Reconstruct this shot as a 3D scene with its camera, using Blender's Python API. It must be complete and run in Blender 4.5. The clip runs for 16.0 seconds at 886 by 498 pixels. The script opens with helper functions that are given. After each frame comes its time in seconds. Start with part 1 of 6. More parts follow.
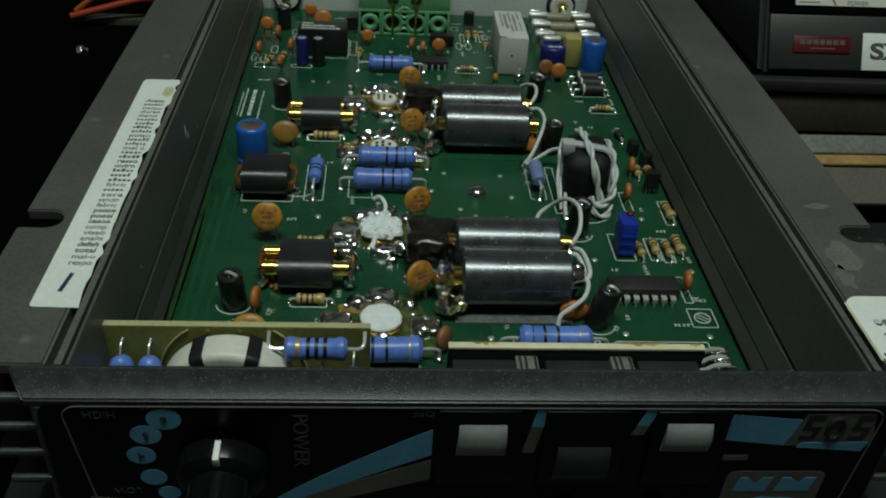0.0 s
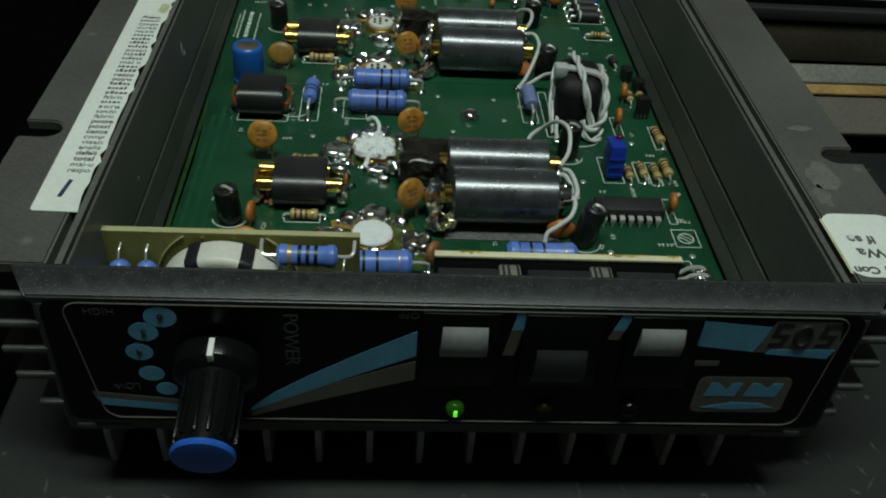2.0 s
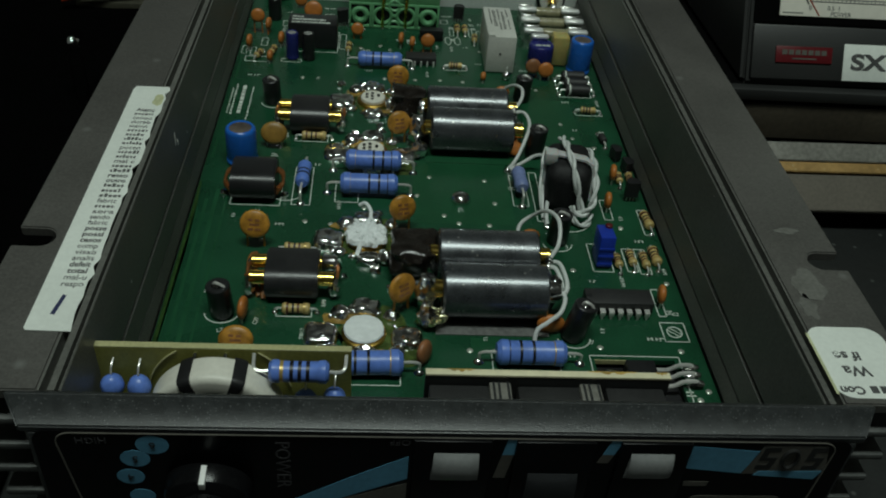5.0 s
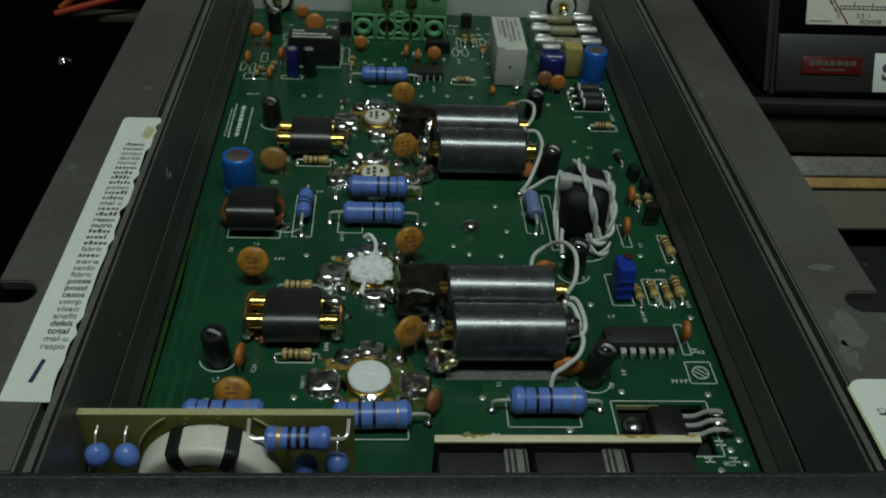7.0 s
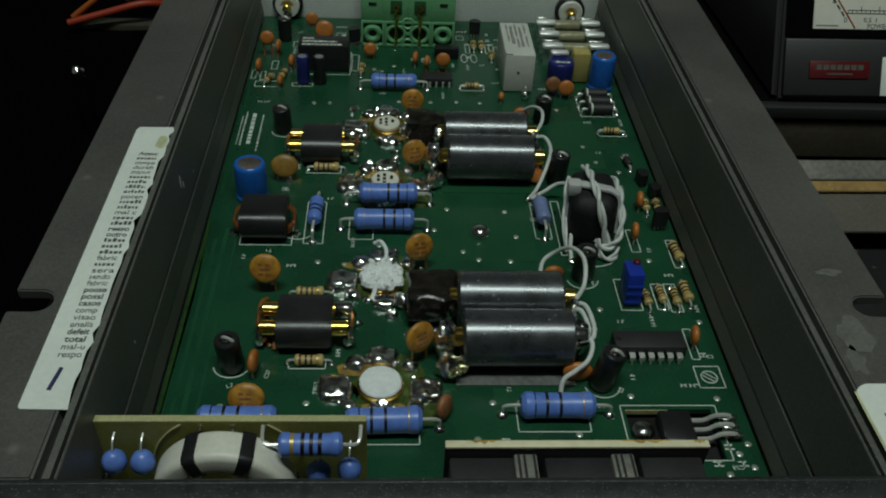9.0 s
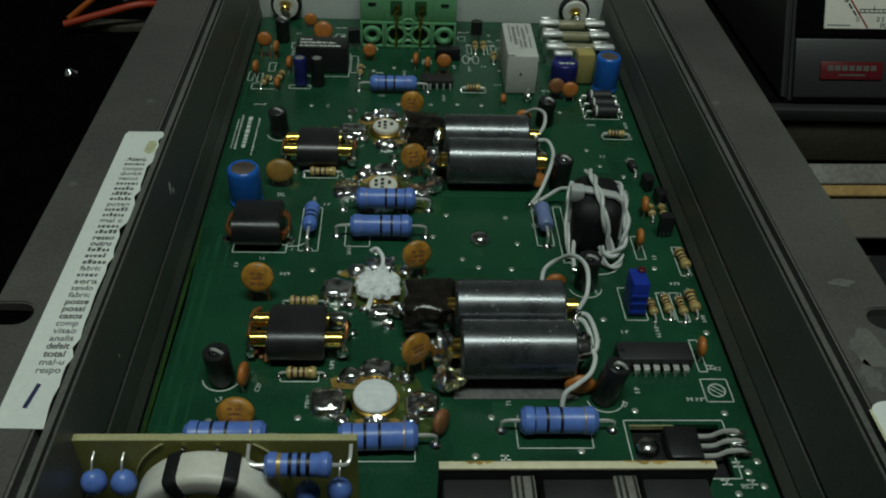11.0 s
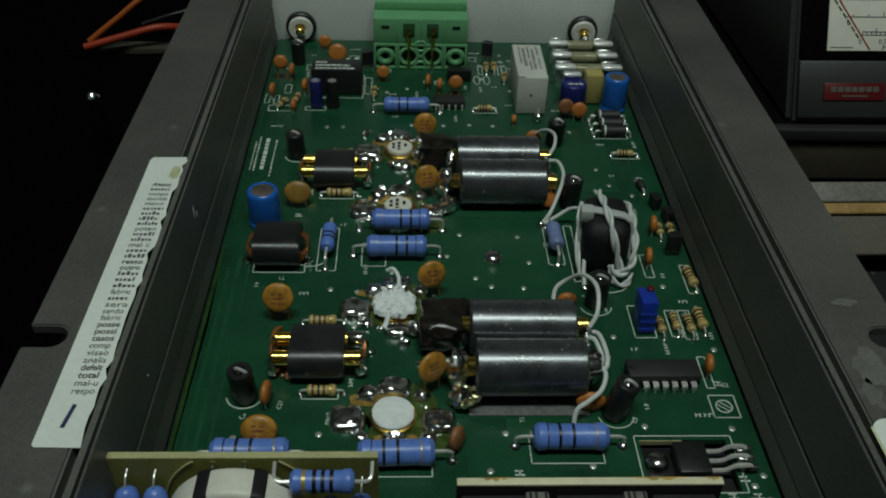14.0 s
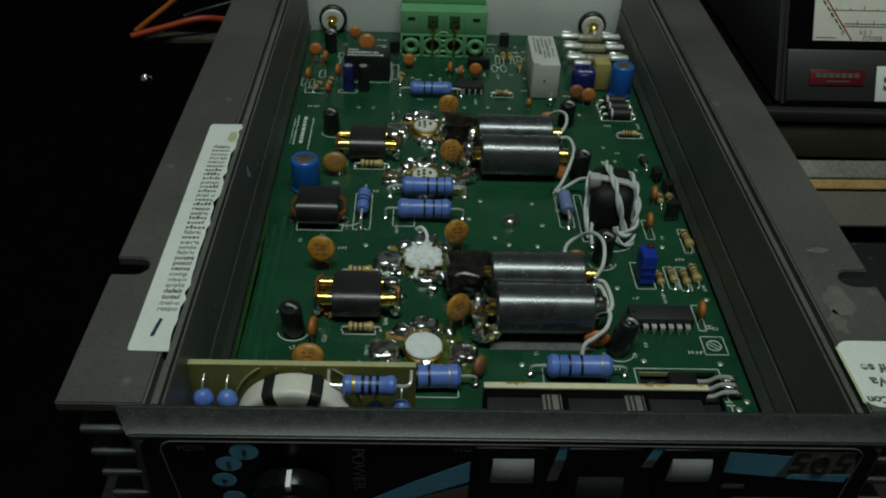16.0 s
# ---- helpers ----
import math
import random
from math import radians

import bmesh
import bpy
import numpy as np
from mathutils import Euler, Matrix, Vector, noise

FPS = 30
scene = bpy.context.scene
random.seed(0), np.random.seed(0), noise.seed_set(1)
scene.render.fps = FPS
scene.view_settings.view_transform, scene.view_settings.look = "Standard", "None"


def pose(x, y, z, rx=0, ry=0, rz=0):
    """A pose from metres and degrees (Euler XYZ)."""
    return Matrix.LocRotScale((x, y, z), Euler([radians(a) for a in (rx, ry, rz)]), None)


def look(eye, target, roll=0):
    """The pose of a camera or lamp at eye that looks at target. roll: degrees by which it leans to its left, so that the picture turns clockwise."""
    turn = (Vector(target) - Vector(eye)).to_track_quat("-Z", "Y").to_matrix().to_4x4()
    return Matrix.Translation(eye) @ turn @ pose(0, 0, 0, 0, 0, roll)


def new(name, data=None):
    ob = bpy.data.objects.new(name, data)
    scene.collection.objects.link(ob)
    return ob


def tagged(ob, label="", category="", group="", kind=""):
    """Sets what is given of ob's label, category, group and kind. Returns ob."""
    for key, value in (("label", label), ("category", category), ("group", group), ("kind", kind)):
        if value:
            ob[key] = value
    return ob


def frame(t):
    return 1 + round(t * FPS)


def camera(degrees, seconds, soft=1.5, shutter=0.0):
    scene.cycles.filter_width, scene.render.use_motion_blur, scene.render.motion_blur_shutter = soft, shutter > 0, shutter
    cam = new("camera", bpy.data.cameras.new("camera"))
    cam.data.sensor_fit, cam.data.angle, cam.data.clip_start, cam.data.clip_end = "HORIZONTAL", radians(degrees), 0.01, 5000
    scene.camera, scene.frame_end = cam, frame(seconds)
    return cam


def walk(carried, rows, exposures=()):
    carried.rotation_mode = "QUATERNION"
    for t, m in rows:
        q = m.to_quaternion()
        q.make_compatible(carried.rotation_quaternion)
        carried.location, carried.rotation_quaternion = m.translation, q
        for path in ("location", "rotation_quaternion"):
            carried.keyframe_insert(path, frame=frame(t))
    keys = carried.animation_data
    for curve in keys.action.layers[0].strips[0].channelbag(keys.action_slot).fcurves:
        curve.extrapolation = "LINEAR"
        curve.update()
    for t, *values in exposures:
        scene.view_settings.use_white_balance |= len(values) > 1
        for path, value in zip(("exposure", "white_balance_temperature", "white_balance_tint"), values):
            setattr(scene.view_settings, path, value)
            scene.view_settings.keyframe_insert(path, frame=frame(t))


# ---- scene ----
cam = camera(52.90, 16.0, soft=2.0)
PATH = [
    (0, (-0.01934, -0.01981, 0.14994), (-0.01222, 0.06134, 0.09195), 3.90),
    (0.5, (-0.02083, -0.02195, 0.14370), (-0.01386, 0.05634, 0.08188), 4.83),
    (1, (-0.02095, -0.03288, 0.15177), (-0.01379, 0.04505, 0.08952), 4.80),
    (1.5, (-0.02001, -0.03192, 0.15833), (-0.01281, 0.04552, 0.09547), 4.63),
    (2, (-0.01669, -0.02827, 0.14894), (-0.00958, 0.04878, 0.08560), 4.82),
    (2.5, (-0.00758, -0.02492, 0.13891), (-0.00075, 0.05210, 0.07549), 4.42),
    (3, (-0.01081, -0.02689, 0.14574), (-0.00508, 0.05082, 0.08308), 4.35),
    (3.5, (-0.01447, -0.03061, 0.15057), (-0.00875, 0.04777, 0.08874), 4.52),
    (4, (-0.01647, -0.03034, 0.15772), (-0.01005, 0.04840, 0.09640), 5.01),
    (4.5, (-0.01732, -0.02132, 0.16309), (-0.00995, 0.05719, 0.10161), 5.27),
    (5, (-0.01769, -0.01665, 0.16619), (-0.00952, 0.06164, 0.10451), 5.48),
    (5.2, (-0.01679, -0.01215, 0.17138), (-0.00865, 0.06537, 0.10875), 5.11),
    (7.5, (-0.01590, 0.00310, 0.16640), (-0.00940, 0.08075, 0.10375), 3.80),
    (8.0, (-0.01620, 0.00165, 0.16745), (-0.01030, 0.07935, 0.10480), 3.50),
    (10.5, (-0.01525, 0.00460, 0.17005), (-0.00960, 0.08255, 0.10765), 2.90),
    (11.0, (-0.01300, 0.00925, 0.16620), (-0.00815, 0.08710, 0.10365), 2.80),
    (11.5, (-0.01495, 0.00910, 0.17005), (-0.01040, 0.08730, 0.10785), 2.90),
    (12.0, (-0.01615, 0.00945, 0.16875), (-0.01195, 0.08755, 0.10645), 2.70),
    (12.5, (-0.01450, 0.00985, 0.16855), (-0.01040, 0.08795, 0.10630), 2.40),
    (13.0, (-0.01400, 0.00650, 0.16980), (-0.01040, 0.08475, 0.10760), 1.90),
    (13.5, (-0.01590, 0.00740, 0.17500), (-0.01200, 0.08600, 0.11330), 2.20),
    (14.0, (-0.01505, 0.00530, 0.17360), (-0.01115, 0.08380, 0.11175), 2.10),
    (14.5, (-0.01660, -0.00225, 0.17085), (-0.01275, 0.07585, 0.10850), 2.40),
    (15.0, (-0.01845, -0.01825, 0.17835), (-0.01495, 0.06060, 0.11690), 2.50),
    (15.5, (-0.01945, -0.02725, 0.18065), (-0.01615, 0.05185, 0.11955), 2.40),
    (16.0, (-0.02195, -0.02995, 0.18115), (-0.01870, 0.04915, 0.12005), 2.50),
]

EXPOSURES = [(0.0, 0.05), (0.5, 0.25), (1.0, 0.46), (1.5, 0.44), (2.0, 0.18), (2.5, 0.74), (3.0, 0.62), (4.0, 0.35), (5.0, -0.12), (7.5, -0.27), (10.5, -0.22), (12.5, -0.23), (16.0, -0.23)]
walk(cam, [(t, look(e, g, r)) for t, e, g, r in PATH], EXPOSURES)

# ---- world and light ----
world = bpy.data.worlds.new("dark_room")
world.use_nodes = True
world.node_tree.nodes["Background"].inputs[0].default_value = (0.9, 1.0, 0.95, 1)
world.node_tree.nodes["Background"].inputs[1].default_value = 0.02
scene.world = world
scene.view_settings.exposure = 0.0

LAMPS = [((0.0, -0.02, 1.0), (0.0, 0.22, 0.0), 0.5, 0.12, 5.75)]
for eye, goal, wide, deep, watts in LAMPS:
    lamp_data = bpy.data.lights.new("lamp_tube", "AREA")
    lamp_data.shape, lamp_data.size, lamp_data.size_y = "RECTANGLE", wide, deep
    lamp_data.energy, lamp_data.color = watts, (0.862, 1.0, 0.915)
    new("lamp_glow", lamp_data).matrix_world = look(eye, goal)

# ---- materials ----
def mat(name, col, rough=0.5, metal=0.0, fine=900.0, coarse=90.0, vary=0.15, bump=0.05, spec=0.5, coat=0.0, emit=0.0, col2=None, speck=None, sub=0.0):
    """Procedural surface: colour varied by fine grain and coarse stains, with relief."""
    m = bpy.data.materials.new(name)
    m.use_nodes = True
    n, l = m.node_tree.nodes, m.node_tree.links
    b = n["Principled BSDF"]
    b.inputs["Metallic"].default_value = metal
    b.inputs["Specular IOR Level"].default_value = spec
    b.inputs["Coat Weight"].default_value = coat
    b.inputs["Coat Roughness"].default_value = 0.15
    if sub:
        b.inputs["Subsurface Weight"].default_value = sub
        b.inputs["Subsurface Scale"].default_value = 0.002
    tc, oi = n.new("ShaderNodeTexCoord"), n.new("ShaderNodeObjectInfo")
    add = n.new("ShaderNodeVectorMath")
    add.operation = "ADD"
    l.new(tc.outputs["Object"], add.inputs[0])
    l.new(oi.outputs["Random"], add.inputs[1])
    a, c = n.new("ShaderNodeTexNoise"), n.new("ShaderNodeTexNoise")
    a.inputs["Scale"].default_value, c.inputs["Scale"].default_value = fine, coarse
    a.inputs["Detail"].default_value, c.inputs["Detail"].default_value = 4, 3
    l.new(add.outputs[0], a.inputs["Vector"])
    l.new(add.outputs[0], c.inputs["Vector"])
    mul = n.new("ShaderNodeMath")
    mul.operation = "MULTIPLY_ADD"
    mul.inputs[1].default_value = 0.5
    l.new(a.outputs["Fac"], mul.inputs[0])
    half = n.new("ShaderNodeMath")
    half.operation = "MULTIPLY"
    half.inputs[1].default_value = 0.5
    l.new(c.outputs["Fac"], half.inputs[0])
    l.new(half.outputs[0], mul.inputs[2])
    ramp = n.new("ShaderNodeValToRGB")
    lo = [v * (1 - vary) for v in col]
    hi = list(col2) if col2 else [min(1, v * (1 + vary)) for v in col]
    ramp.color_ramp.elements[0].color, ramp.color_ramp.elements[1].color = (*lo, 1), (*hi, 1)
    ramp.color_ramp.elements[0].position, ramp.color_ramp.elements[1].position = 0.35, 0.65
    l.new(mul.outputs[0], ramp.inputs[0])
    out = ramp.outputs[0]
    if speck:
        v = n.new("ShaderNodeTexVoronoi")
        v.inputs["Scale"].default_value = speck[0]
        l.new(add.outputs[0], v.inputs["Vector"])
        r2 = n.new("ShaderNodeValToRGB")
        r2.color_ramp.elements[0].color, r2.color_ramp.elements[1].color = (1, 1, 1, 1), (0, 0, 0, 1)
        r2.color_ramp.elements[0].position, r2.color_ramp.elements[1].position = speck[1], speck[1] + 0.08
        l.new(v.outputs["Distance"], r2.inputs[0])
        mx = n.new("ShaderNodeMix")
        mx.data_type = "RGBA"
        l.new(r2.outputs[0], mx.inputs["Factor"])
        l.new(out, mx.inputs["A"])
        mx.inputs["B"].default_value = (*speck[2], 1)
        out = mx.outputs["Result"]
    l.new(out, b.inputs["Base Color"])
    rr = n.new("ShaderNodeMapRange")
    rr.inputs["To Min"].default_value, rr.inputs["To Max"].default_value = max(0.02, rough - 0.08), min(1, rough + 0.08)
    l.new(c.outputs["Fac"], rr.inputs["Value"])
    l.new(rr.outputs[0], b.inputs["Roughness"])
    if bump:
        bp = n.new("ShaderNodeBump")
        bp.inputs["Strength"].default_value, bp.inputs["Distance"].default_value = bump, 0.0004
        l.new(a.outputs["Fac"], bp.inputs["Height"])
        l.new(bp.outputs[0], b.inputs["Normal"])
    if emit:
        l.new(out, b.inputs["Emission Color"])
        b.inputs["Emission Strength"].default_value = emit
    return m


M = dict(
    pcb=mat("green_solder_mask", (0.0105, 0.062, 0.029), 0.28, fine=1500, coarse=60, vary=0.3, bump=0.03, spec=0.5),
    trace=mat("masked_copper_trace", (0.012, 0.072, 0.031), 0.3, fine=800, vary=0.15, bump=0.02),
    edge=mat("board_edge_fibreglass", (0.42, 0.40, 0.20), 0.6, fine=1200, vary=0.2),
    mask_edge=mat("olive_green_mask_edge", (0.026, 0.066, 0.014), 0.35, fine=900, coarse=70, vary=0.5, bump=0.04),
    lacquer=mat("brown_lacquered_lead", (0.26, 0.10, 0.022), 0.4, fine=500, vary=0.3, bump=0.15),
    fr4=mat("bare_fibreglass_board", (0.27, 0.26, 0.065), 0.45, fine=1500, coarse=70, vary=0.2),
    cream=mat("cream_board_edge", (0.72, 0.66, 0.45), 0.55, fine=400, coarse=45, vary=0.12),
    amber=mat("thin_amber_stain", (0.46, 0.30, 0.08), 0.4, fine=700, coarse=200, vary=0.35),
    flux=mat("amber_flux_residue", (0.30, 0.19, 0.05), 0.2, fine=500, vary=0.5),
    resin=mat("glassy_flux_resin", (0.05, 0.075, 0.02), 0.14, fine=500, coarse=180, vary=0.6, bump=0.2),
    scuff=mat("pale_scuff", (0.045, 0.05, 0.046), 0.7, fine=600, coarse=200, vary=0.5, bump=0.1),
    silk=mat("white_silkscreen_ink", (0.62, 0.66, 0.6), 0.6, fine=2500, vary=0.25, bump=0.02),
    chassis=mat("grey_anodised_aluminium", (0.088, 0.084, 0.077), 0.52, 0.15, fine=1600, coarse=26, vary=0.3, bump=0.04, speck=(70, 0.035, (0.15, 0.15, 0.14))),
    wall=mat("dark_anodised_inner_wall", (0.118, 0.118, 0.106), 0.46, 0.1, fine=1400, coarse=30, vary=0.3, bump=0.03),
    dust=mat("dusty_film", (0.122, 0.12, 0.108), 0.7, 0.0, fine=900, coarse=200, vary=0.25, bump=0.02),
    # near-black: the switch board's laminate and the painted shade of the bracket slots
    groove=mat("dark_board_and_slot_shade", (0.014, 0.015, 0.015), 0.6, vary=0.3),
    # paler copy of fin: light from the front is put into its colour
    lit_fin=mat("brightened_fin_aluminium", (0.30, 0.30, 0.29), 0.42, 0.3, fine=1400, coarse=120, vary=0.3, bump=0.1),
    strip=mat("dull_grey_strip", (0.13, 0.13, 0.125), 0.5, 0.2, fine=700, coarse=120, vary=0.35),
    fin=mat("grey_heatsink_fin", (0.095, 0.098, 0.095), 0.5, 0.3, fine=1000, vary=0.25),
    # pale specks: flecks of the coating and sparkle painted into it
    bezel=mat("textured_charcoal_paint", (0.020, 0.022, 0.0225), 0.40, 0.0, fine=3000, coarse=400, vary=0.35, bump=0.16, spec=0.6, speck=(1500, 0.12, (0.12, 0.125, 0.125))),
    face=mat("gloss_black_front_film", (0.003, 0.003, 0.0035), 0.3, fine=900, vary=0.3, bump=0.01, spec=0.18),
    ink_blue=mat("sky_blue_print", (0.10, 0.29, 0.44), 0.45, vary=0.12, bump=0.01),
    ink_grey=mat("grey_print", (0.20, 0.20, 0.185), 0.5, vary=0.15, bump=0.01),
    ink_dark=mat("dark_print", (0.02, 0.02, 0.02), 0.5, vary=0.2, bump=0.0),
    ink_brown=mat("bronze_grey_print", (0.105, 0.098, 0.085), 0.45, vary=0.2, bump=0.01),
    ink_dim=mat("faint_bronze_print", (0.045, 0.043, 0.046), 0.5, vary=0.25, bump=0.0),
    rear=mat("brushed_pale_aluminium", (0.84, 0.87, 0.84), 0.40, 0.1, fine=900, coarse=22, vary=0.1, bump=0.02),
    ferrite=mat("black_ferrite", (0.086, 0.092, 0.099), 0.29, 0.6, fine=1500, coarse=200, vary=0.35, bump=0.07, spec=1.0, coat=0.3, speck=(330, 0.07, (0.30, 0.30, 0.29))),
    ferrite3=mat("dull_black_ferrite", (0.022, 0.022, 0.023), 0.34, 0.2, fine=1600, coarse=160, vary=0.3, bump=0.12, spec=0.7),
    ferrite2=mat("satin_black_sleeve", (0.016, 0.016, 0.017), 0.32, fine=1300, vary=0.3, bump=0.06),
    shrink=mat("dark_brown_shrink_sleeve", (0.014, 0.011, 0.009), 0.26, fine=700, coarse=250, vary=0.4, bump=0.3),
    brass=mat("yellow_brass", (0.80, 0.56, 0.14), 0.2, 1.0, fine=700, vary=0.15),
    solder=mat("bright_solder", (0.90, 0.89, 0.84), 0.17, 1.0, fine=420, coarse=160, vary=0.35, bump=0.6),
    dot=mat("dull_tinned_pad", (0.55, 0.57, 0.5), 0.32, 0.6, vary=0.3),
    disc4=mat("olive_brown_ceramic", (0.27, 0.15, 0.03), 0.4, fine=600, coarse=260, vary=0.25, bump=0.1),
    glass=mat("amber_tinted_glass", (0.26, 0.24, 0.14), 0.12, vary=0.2, bump=0.0, spec=0.8),
    white_tin=mat("bright_tinned_clip", (0.95, 0.95, 0.93), 0.22, 0.45, vary=0.06),
    steel=mat("nickel_plated_steel", (0.86, 0.86, 0.84), 0.2, 0.9, vary=0.12),
    chrome=mat("bright_chrome", (0.92, 0.93, 0.94), 0.12, 1.0, fine=300, coarse=120, vary=0.1, bump=0.15),
    wirelead=mat("tinned_lead", (0.78, 0.77, 0.73), 0.34, 0.55, vary=0.15),
    copper=mat("enamelled_copper", (0.38, 0.15, 0.05), 0.3, 0.7, vary=0.25),
    blue_r=mat("blue_resistor_lacquer", (0.115, 0.215, 0.62), 0.34, fine=700, coarse=300, vary=0.16, bump=0.06),
    pale_r=mat("faded_blue_lacquer", (0.17, 0.22, 0.42), 0.4, fine=700, vary=0.16),
    beige_r=mat("beige_resistor_lacquer", (0.50, 0.37, 0.14), 0.4, vary=0.15),
    band_black=mat("black_band", (0.008, 0.008, 0.012), 0.4, vary=0.2),
    band_gold=mat("gold_band", (0.48, 0.34, 0.12), 0.35, 0.4, vary=0.2),
    band_brown=mat("brown_band", (0.10, 0.035, 0.015), 0.4, vary=0.2),
    disc=mat("ochre_ceramic", (0.43, 0.20, 0.028), 0.4, fine=500, coarse=330, vary=0.42, bump=0.12),
    disc2=mat("orange_ceramic", (0.44, 0.15, 0.03), 0.4, fine=600, coarse=260, vary=0.2, bump=0.1),
    disc3=mat("brown_ceramic", (0.24, 0.10, 0.04), 0.45, fine=600, coarse=260, vary=0.25, bump=0.1),
    can_blue=mat("blue_pvc_sleeve", (0.018, 0.14, 0.56), 0.28, fine=400, vary=0.12, bump=0.02),
    can_navy=mat("navy_pvc_sleeve", (0.02, 0.025, 0.16), 0.28, fine=400, vary=0.15, bump=0.02),
    can_top=mat("dull_can_top", (0.16, 0.13, 0.11), 0.5, 0.4, fine=500, vary=0.4, bump=0.2),
    plastic=mat("black_moulded_plastic", (0.013, 0.013, 0.014), 0.42, fine=1500, vary=0.3, bump=0.06),
    dip=mat("matte_black_epoxy", (0.02, 0.02, 0.02), 0.55, fine=1800, vary=0.3, bump=0.1),
    core=mat("dull_black_core_sleeve", (0.011, 0.011, 0.0115), 0.62, fine=900, coarse=140, vary=0.4, bump=0.2, spec=0.3),
    relay=mat("off_white_plastic", (0.60, 0.60, 0.55), 0.45, fine=900, vary=0.08, bump=0.02),
    yellow=mat("translucent_yellow_film", (0.42, 0.35, 0.12), 0.35, vary=0.15, sub=0.2),
    green=mat("green_terminal_plastic", (0.15, 0.40, 0.19), 0.4, fine=900, vary=0.1, bump=0.03),
    # shaded copy of the terminal green, for recesses that are not cut
    green_dark=mat("shadowed_green_plastic", (0.022, 0.085, 0.032), 0.5, vary=0.12),
    trimmer=mat("deep_blue_plastic", (0.012, 0.04, 0.36), 0.35, vary=0.15),
    paste=mat("white_heat_paste", (0.80, 0.83, 0.83), 0.65, fine=500, coarse=250, vary=0.08, bump=0.5),
    ceramic=mat("ivory_ceramic", (0.70, 0.68, 0.60), 0.45, vary=0.08),
    pale_gold=mat("crinkled_pale_gold", (0.92, 0.80, 0.48), 0.26, 0.9, fine=500, coarse=300, vary=0.35, bump=0.6),
    gold=mat("gold_plated_flange", (0.62, 0.40, 0.10), 0.3, 1.0, vary=0.25),
    wire=mat("white_wire_sleeve", (0.62, 0.64, 0.62), 0.42, fine=700, vary=0.1, bump=0.05),
    tie=mat("milky_nylon", (0.50, 0.51, 0.50), 0.35, vary=0.08, sub=0.2),
    ptfe=mat("white_ptfe", (0.72, 0.72, 0.66), 0.4, vary=0.06),
    paper=mat("white_paper_label", (0.74, 0.77, 0.72), 0.6, fine=900, coarse=60, vary=0.06, bump=0.04),
    stain=mat("yellow_glue_stain", (0.52, 0.53, 0.32), 0.5, vary=0.3),
    text=mat("black_print", (0.07, 0.07, 0.07), 0.6, vary=0.2, bump=0.0),
    pen=mat("dark_blue_pen", (0.02, 0.025, 0.08), 0.5, vary=0.2),
    paddle=mat("pale_grey_rocker", (0.235, 0.24, 0.24), 0.38, vary=0.12),
    paddle2=mat("dark_grey_rocker", (0.02, 0.021, 0.023), 0.35, vary=0.15),
    led_on=mat("lit_green_led", (0.015, 0.075, 0.004), 0.2, vary=0.3, emit=0.12, spec=0.25),
    led_core=mat("glowing_green_chip", (0.16, 1.0, 0.03), 0.3, vary=0.05, emit=0.7),
    led_amber=mat("unlit_amber_led", (0.008, 0.006, 0.001), 0.4, vary=0.1, spec=0.1),
    led_red=mat("unlit_red_led", (0.004, 0.0015, 0.002), 0.1, vary=0.1, spec=0.3),
    knob=mat("ribbed_black_knob", (0.005, 0.005, 0.0055), 0.22, vary=0.2, bump=0.04, spec=0.18),
    knobcap=mat("blue_knob_cap", (0.02, 0.12, 0.55), 0.4, vary=0.12),
    white=mat("white_paint", (0.8, 0.8, 0.78), 0.5, vary=0.05),
    bench=mat("dark_workbench_laminate", (0.0095, 0.0111, 0.0103), 0.65, fine=900, coarse=16, vary=0.45, bump=0.08, spec=0.5, speck=(120, 0.03, (0.07, 0.075, 0.07))),
    meter=mat("charcoal_painted_steel", (0.020, 0.0205, 0.020), 0.45, fine=1500, coarse=30, vary=0.15, bump=0.06),
    meterface=mat("cream_meter_scale", (0.78, 0.75, 0.66), 0.5, fine=300, coarse=20, vary=0.06, bump=0.0),
    red=mat("red_badge", (0.11, 0.006, 0.009), 0.4, vary=0.1),
    tan=mat("greige_painted_panel", (0.12, 0.105, 0.085), 0.5, fine=900, coarse=24, vary=0.2),
    goldtrim=mat("worn_gold_trim", (0.44, 0.27, 0.10), 0.4, 0.3, fine=500, coarse=60, vary=0.25, speck=(420, 0.12, (0.55, 0.40, 0.20))),
    silver=mat("silver_trim", (0.30, 0.29, 0.26), 0.35, 0.5, fine=700, coarse=40, vary=0.3),
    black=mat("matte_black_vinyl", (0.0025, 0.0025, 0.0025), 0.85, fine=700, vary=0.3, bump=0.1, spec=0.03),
    red_wire=mat("red_wire_sleeve", (0.34, 0.035, 0.010), 0.45, vary=0.12),
    orange_wire=mat("orange_wire_sleeve", (0.36, 0.085, 0.012), 0.45, vary=0.12),
    brownpanel=mat("dark_brown_panel", (0.06, 0.05, 0.036), 0.4, fine=500, coarse=30, vary=0.3),
    olive=mat("weathered_olive_batten", (0.05, 0.047, 0.03), 0.7, fine=300, coarse=40, vary=0.4, bump=0.2),
    # room tones shape the light: darker one for reflections, pale one for fill
    dark_room=mat("low_bounce_paint", (0.42, 0.42, 0.40), 0.9, fine=60, coarse=4, vary=0.15),
    room=mat("bounce_fill_paint", (0.74, 0.74, 0.71), 0.9, fine=60, coarse=4, vary=0.15),
    lampbody=mat("lamp_housing", (0.5, 0.5, 0.5), 0.5, vary=0.08),
)

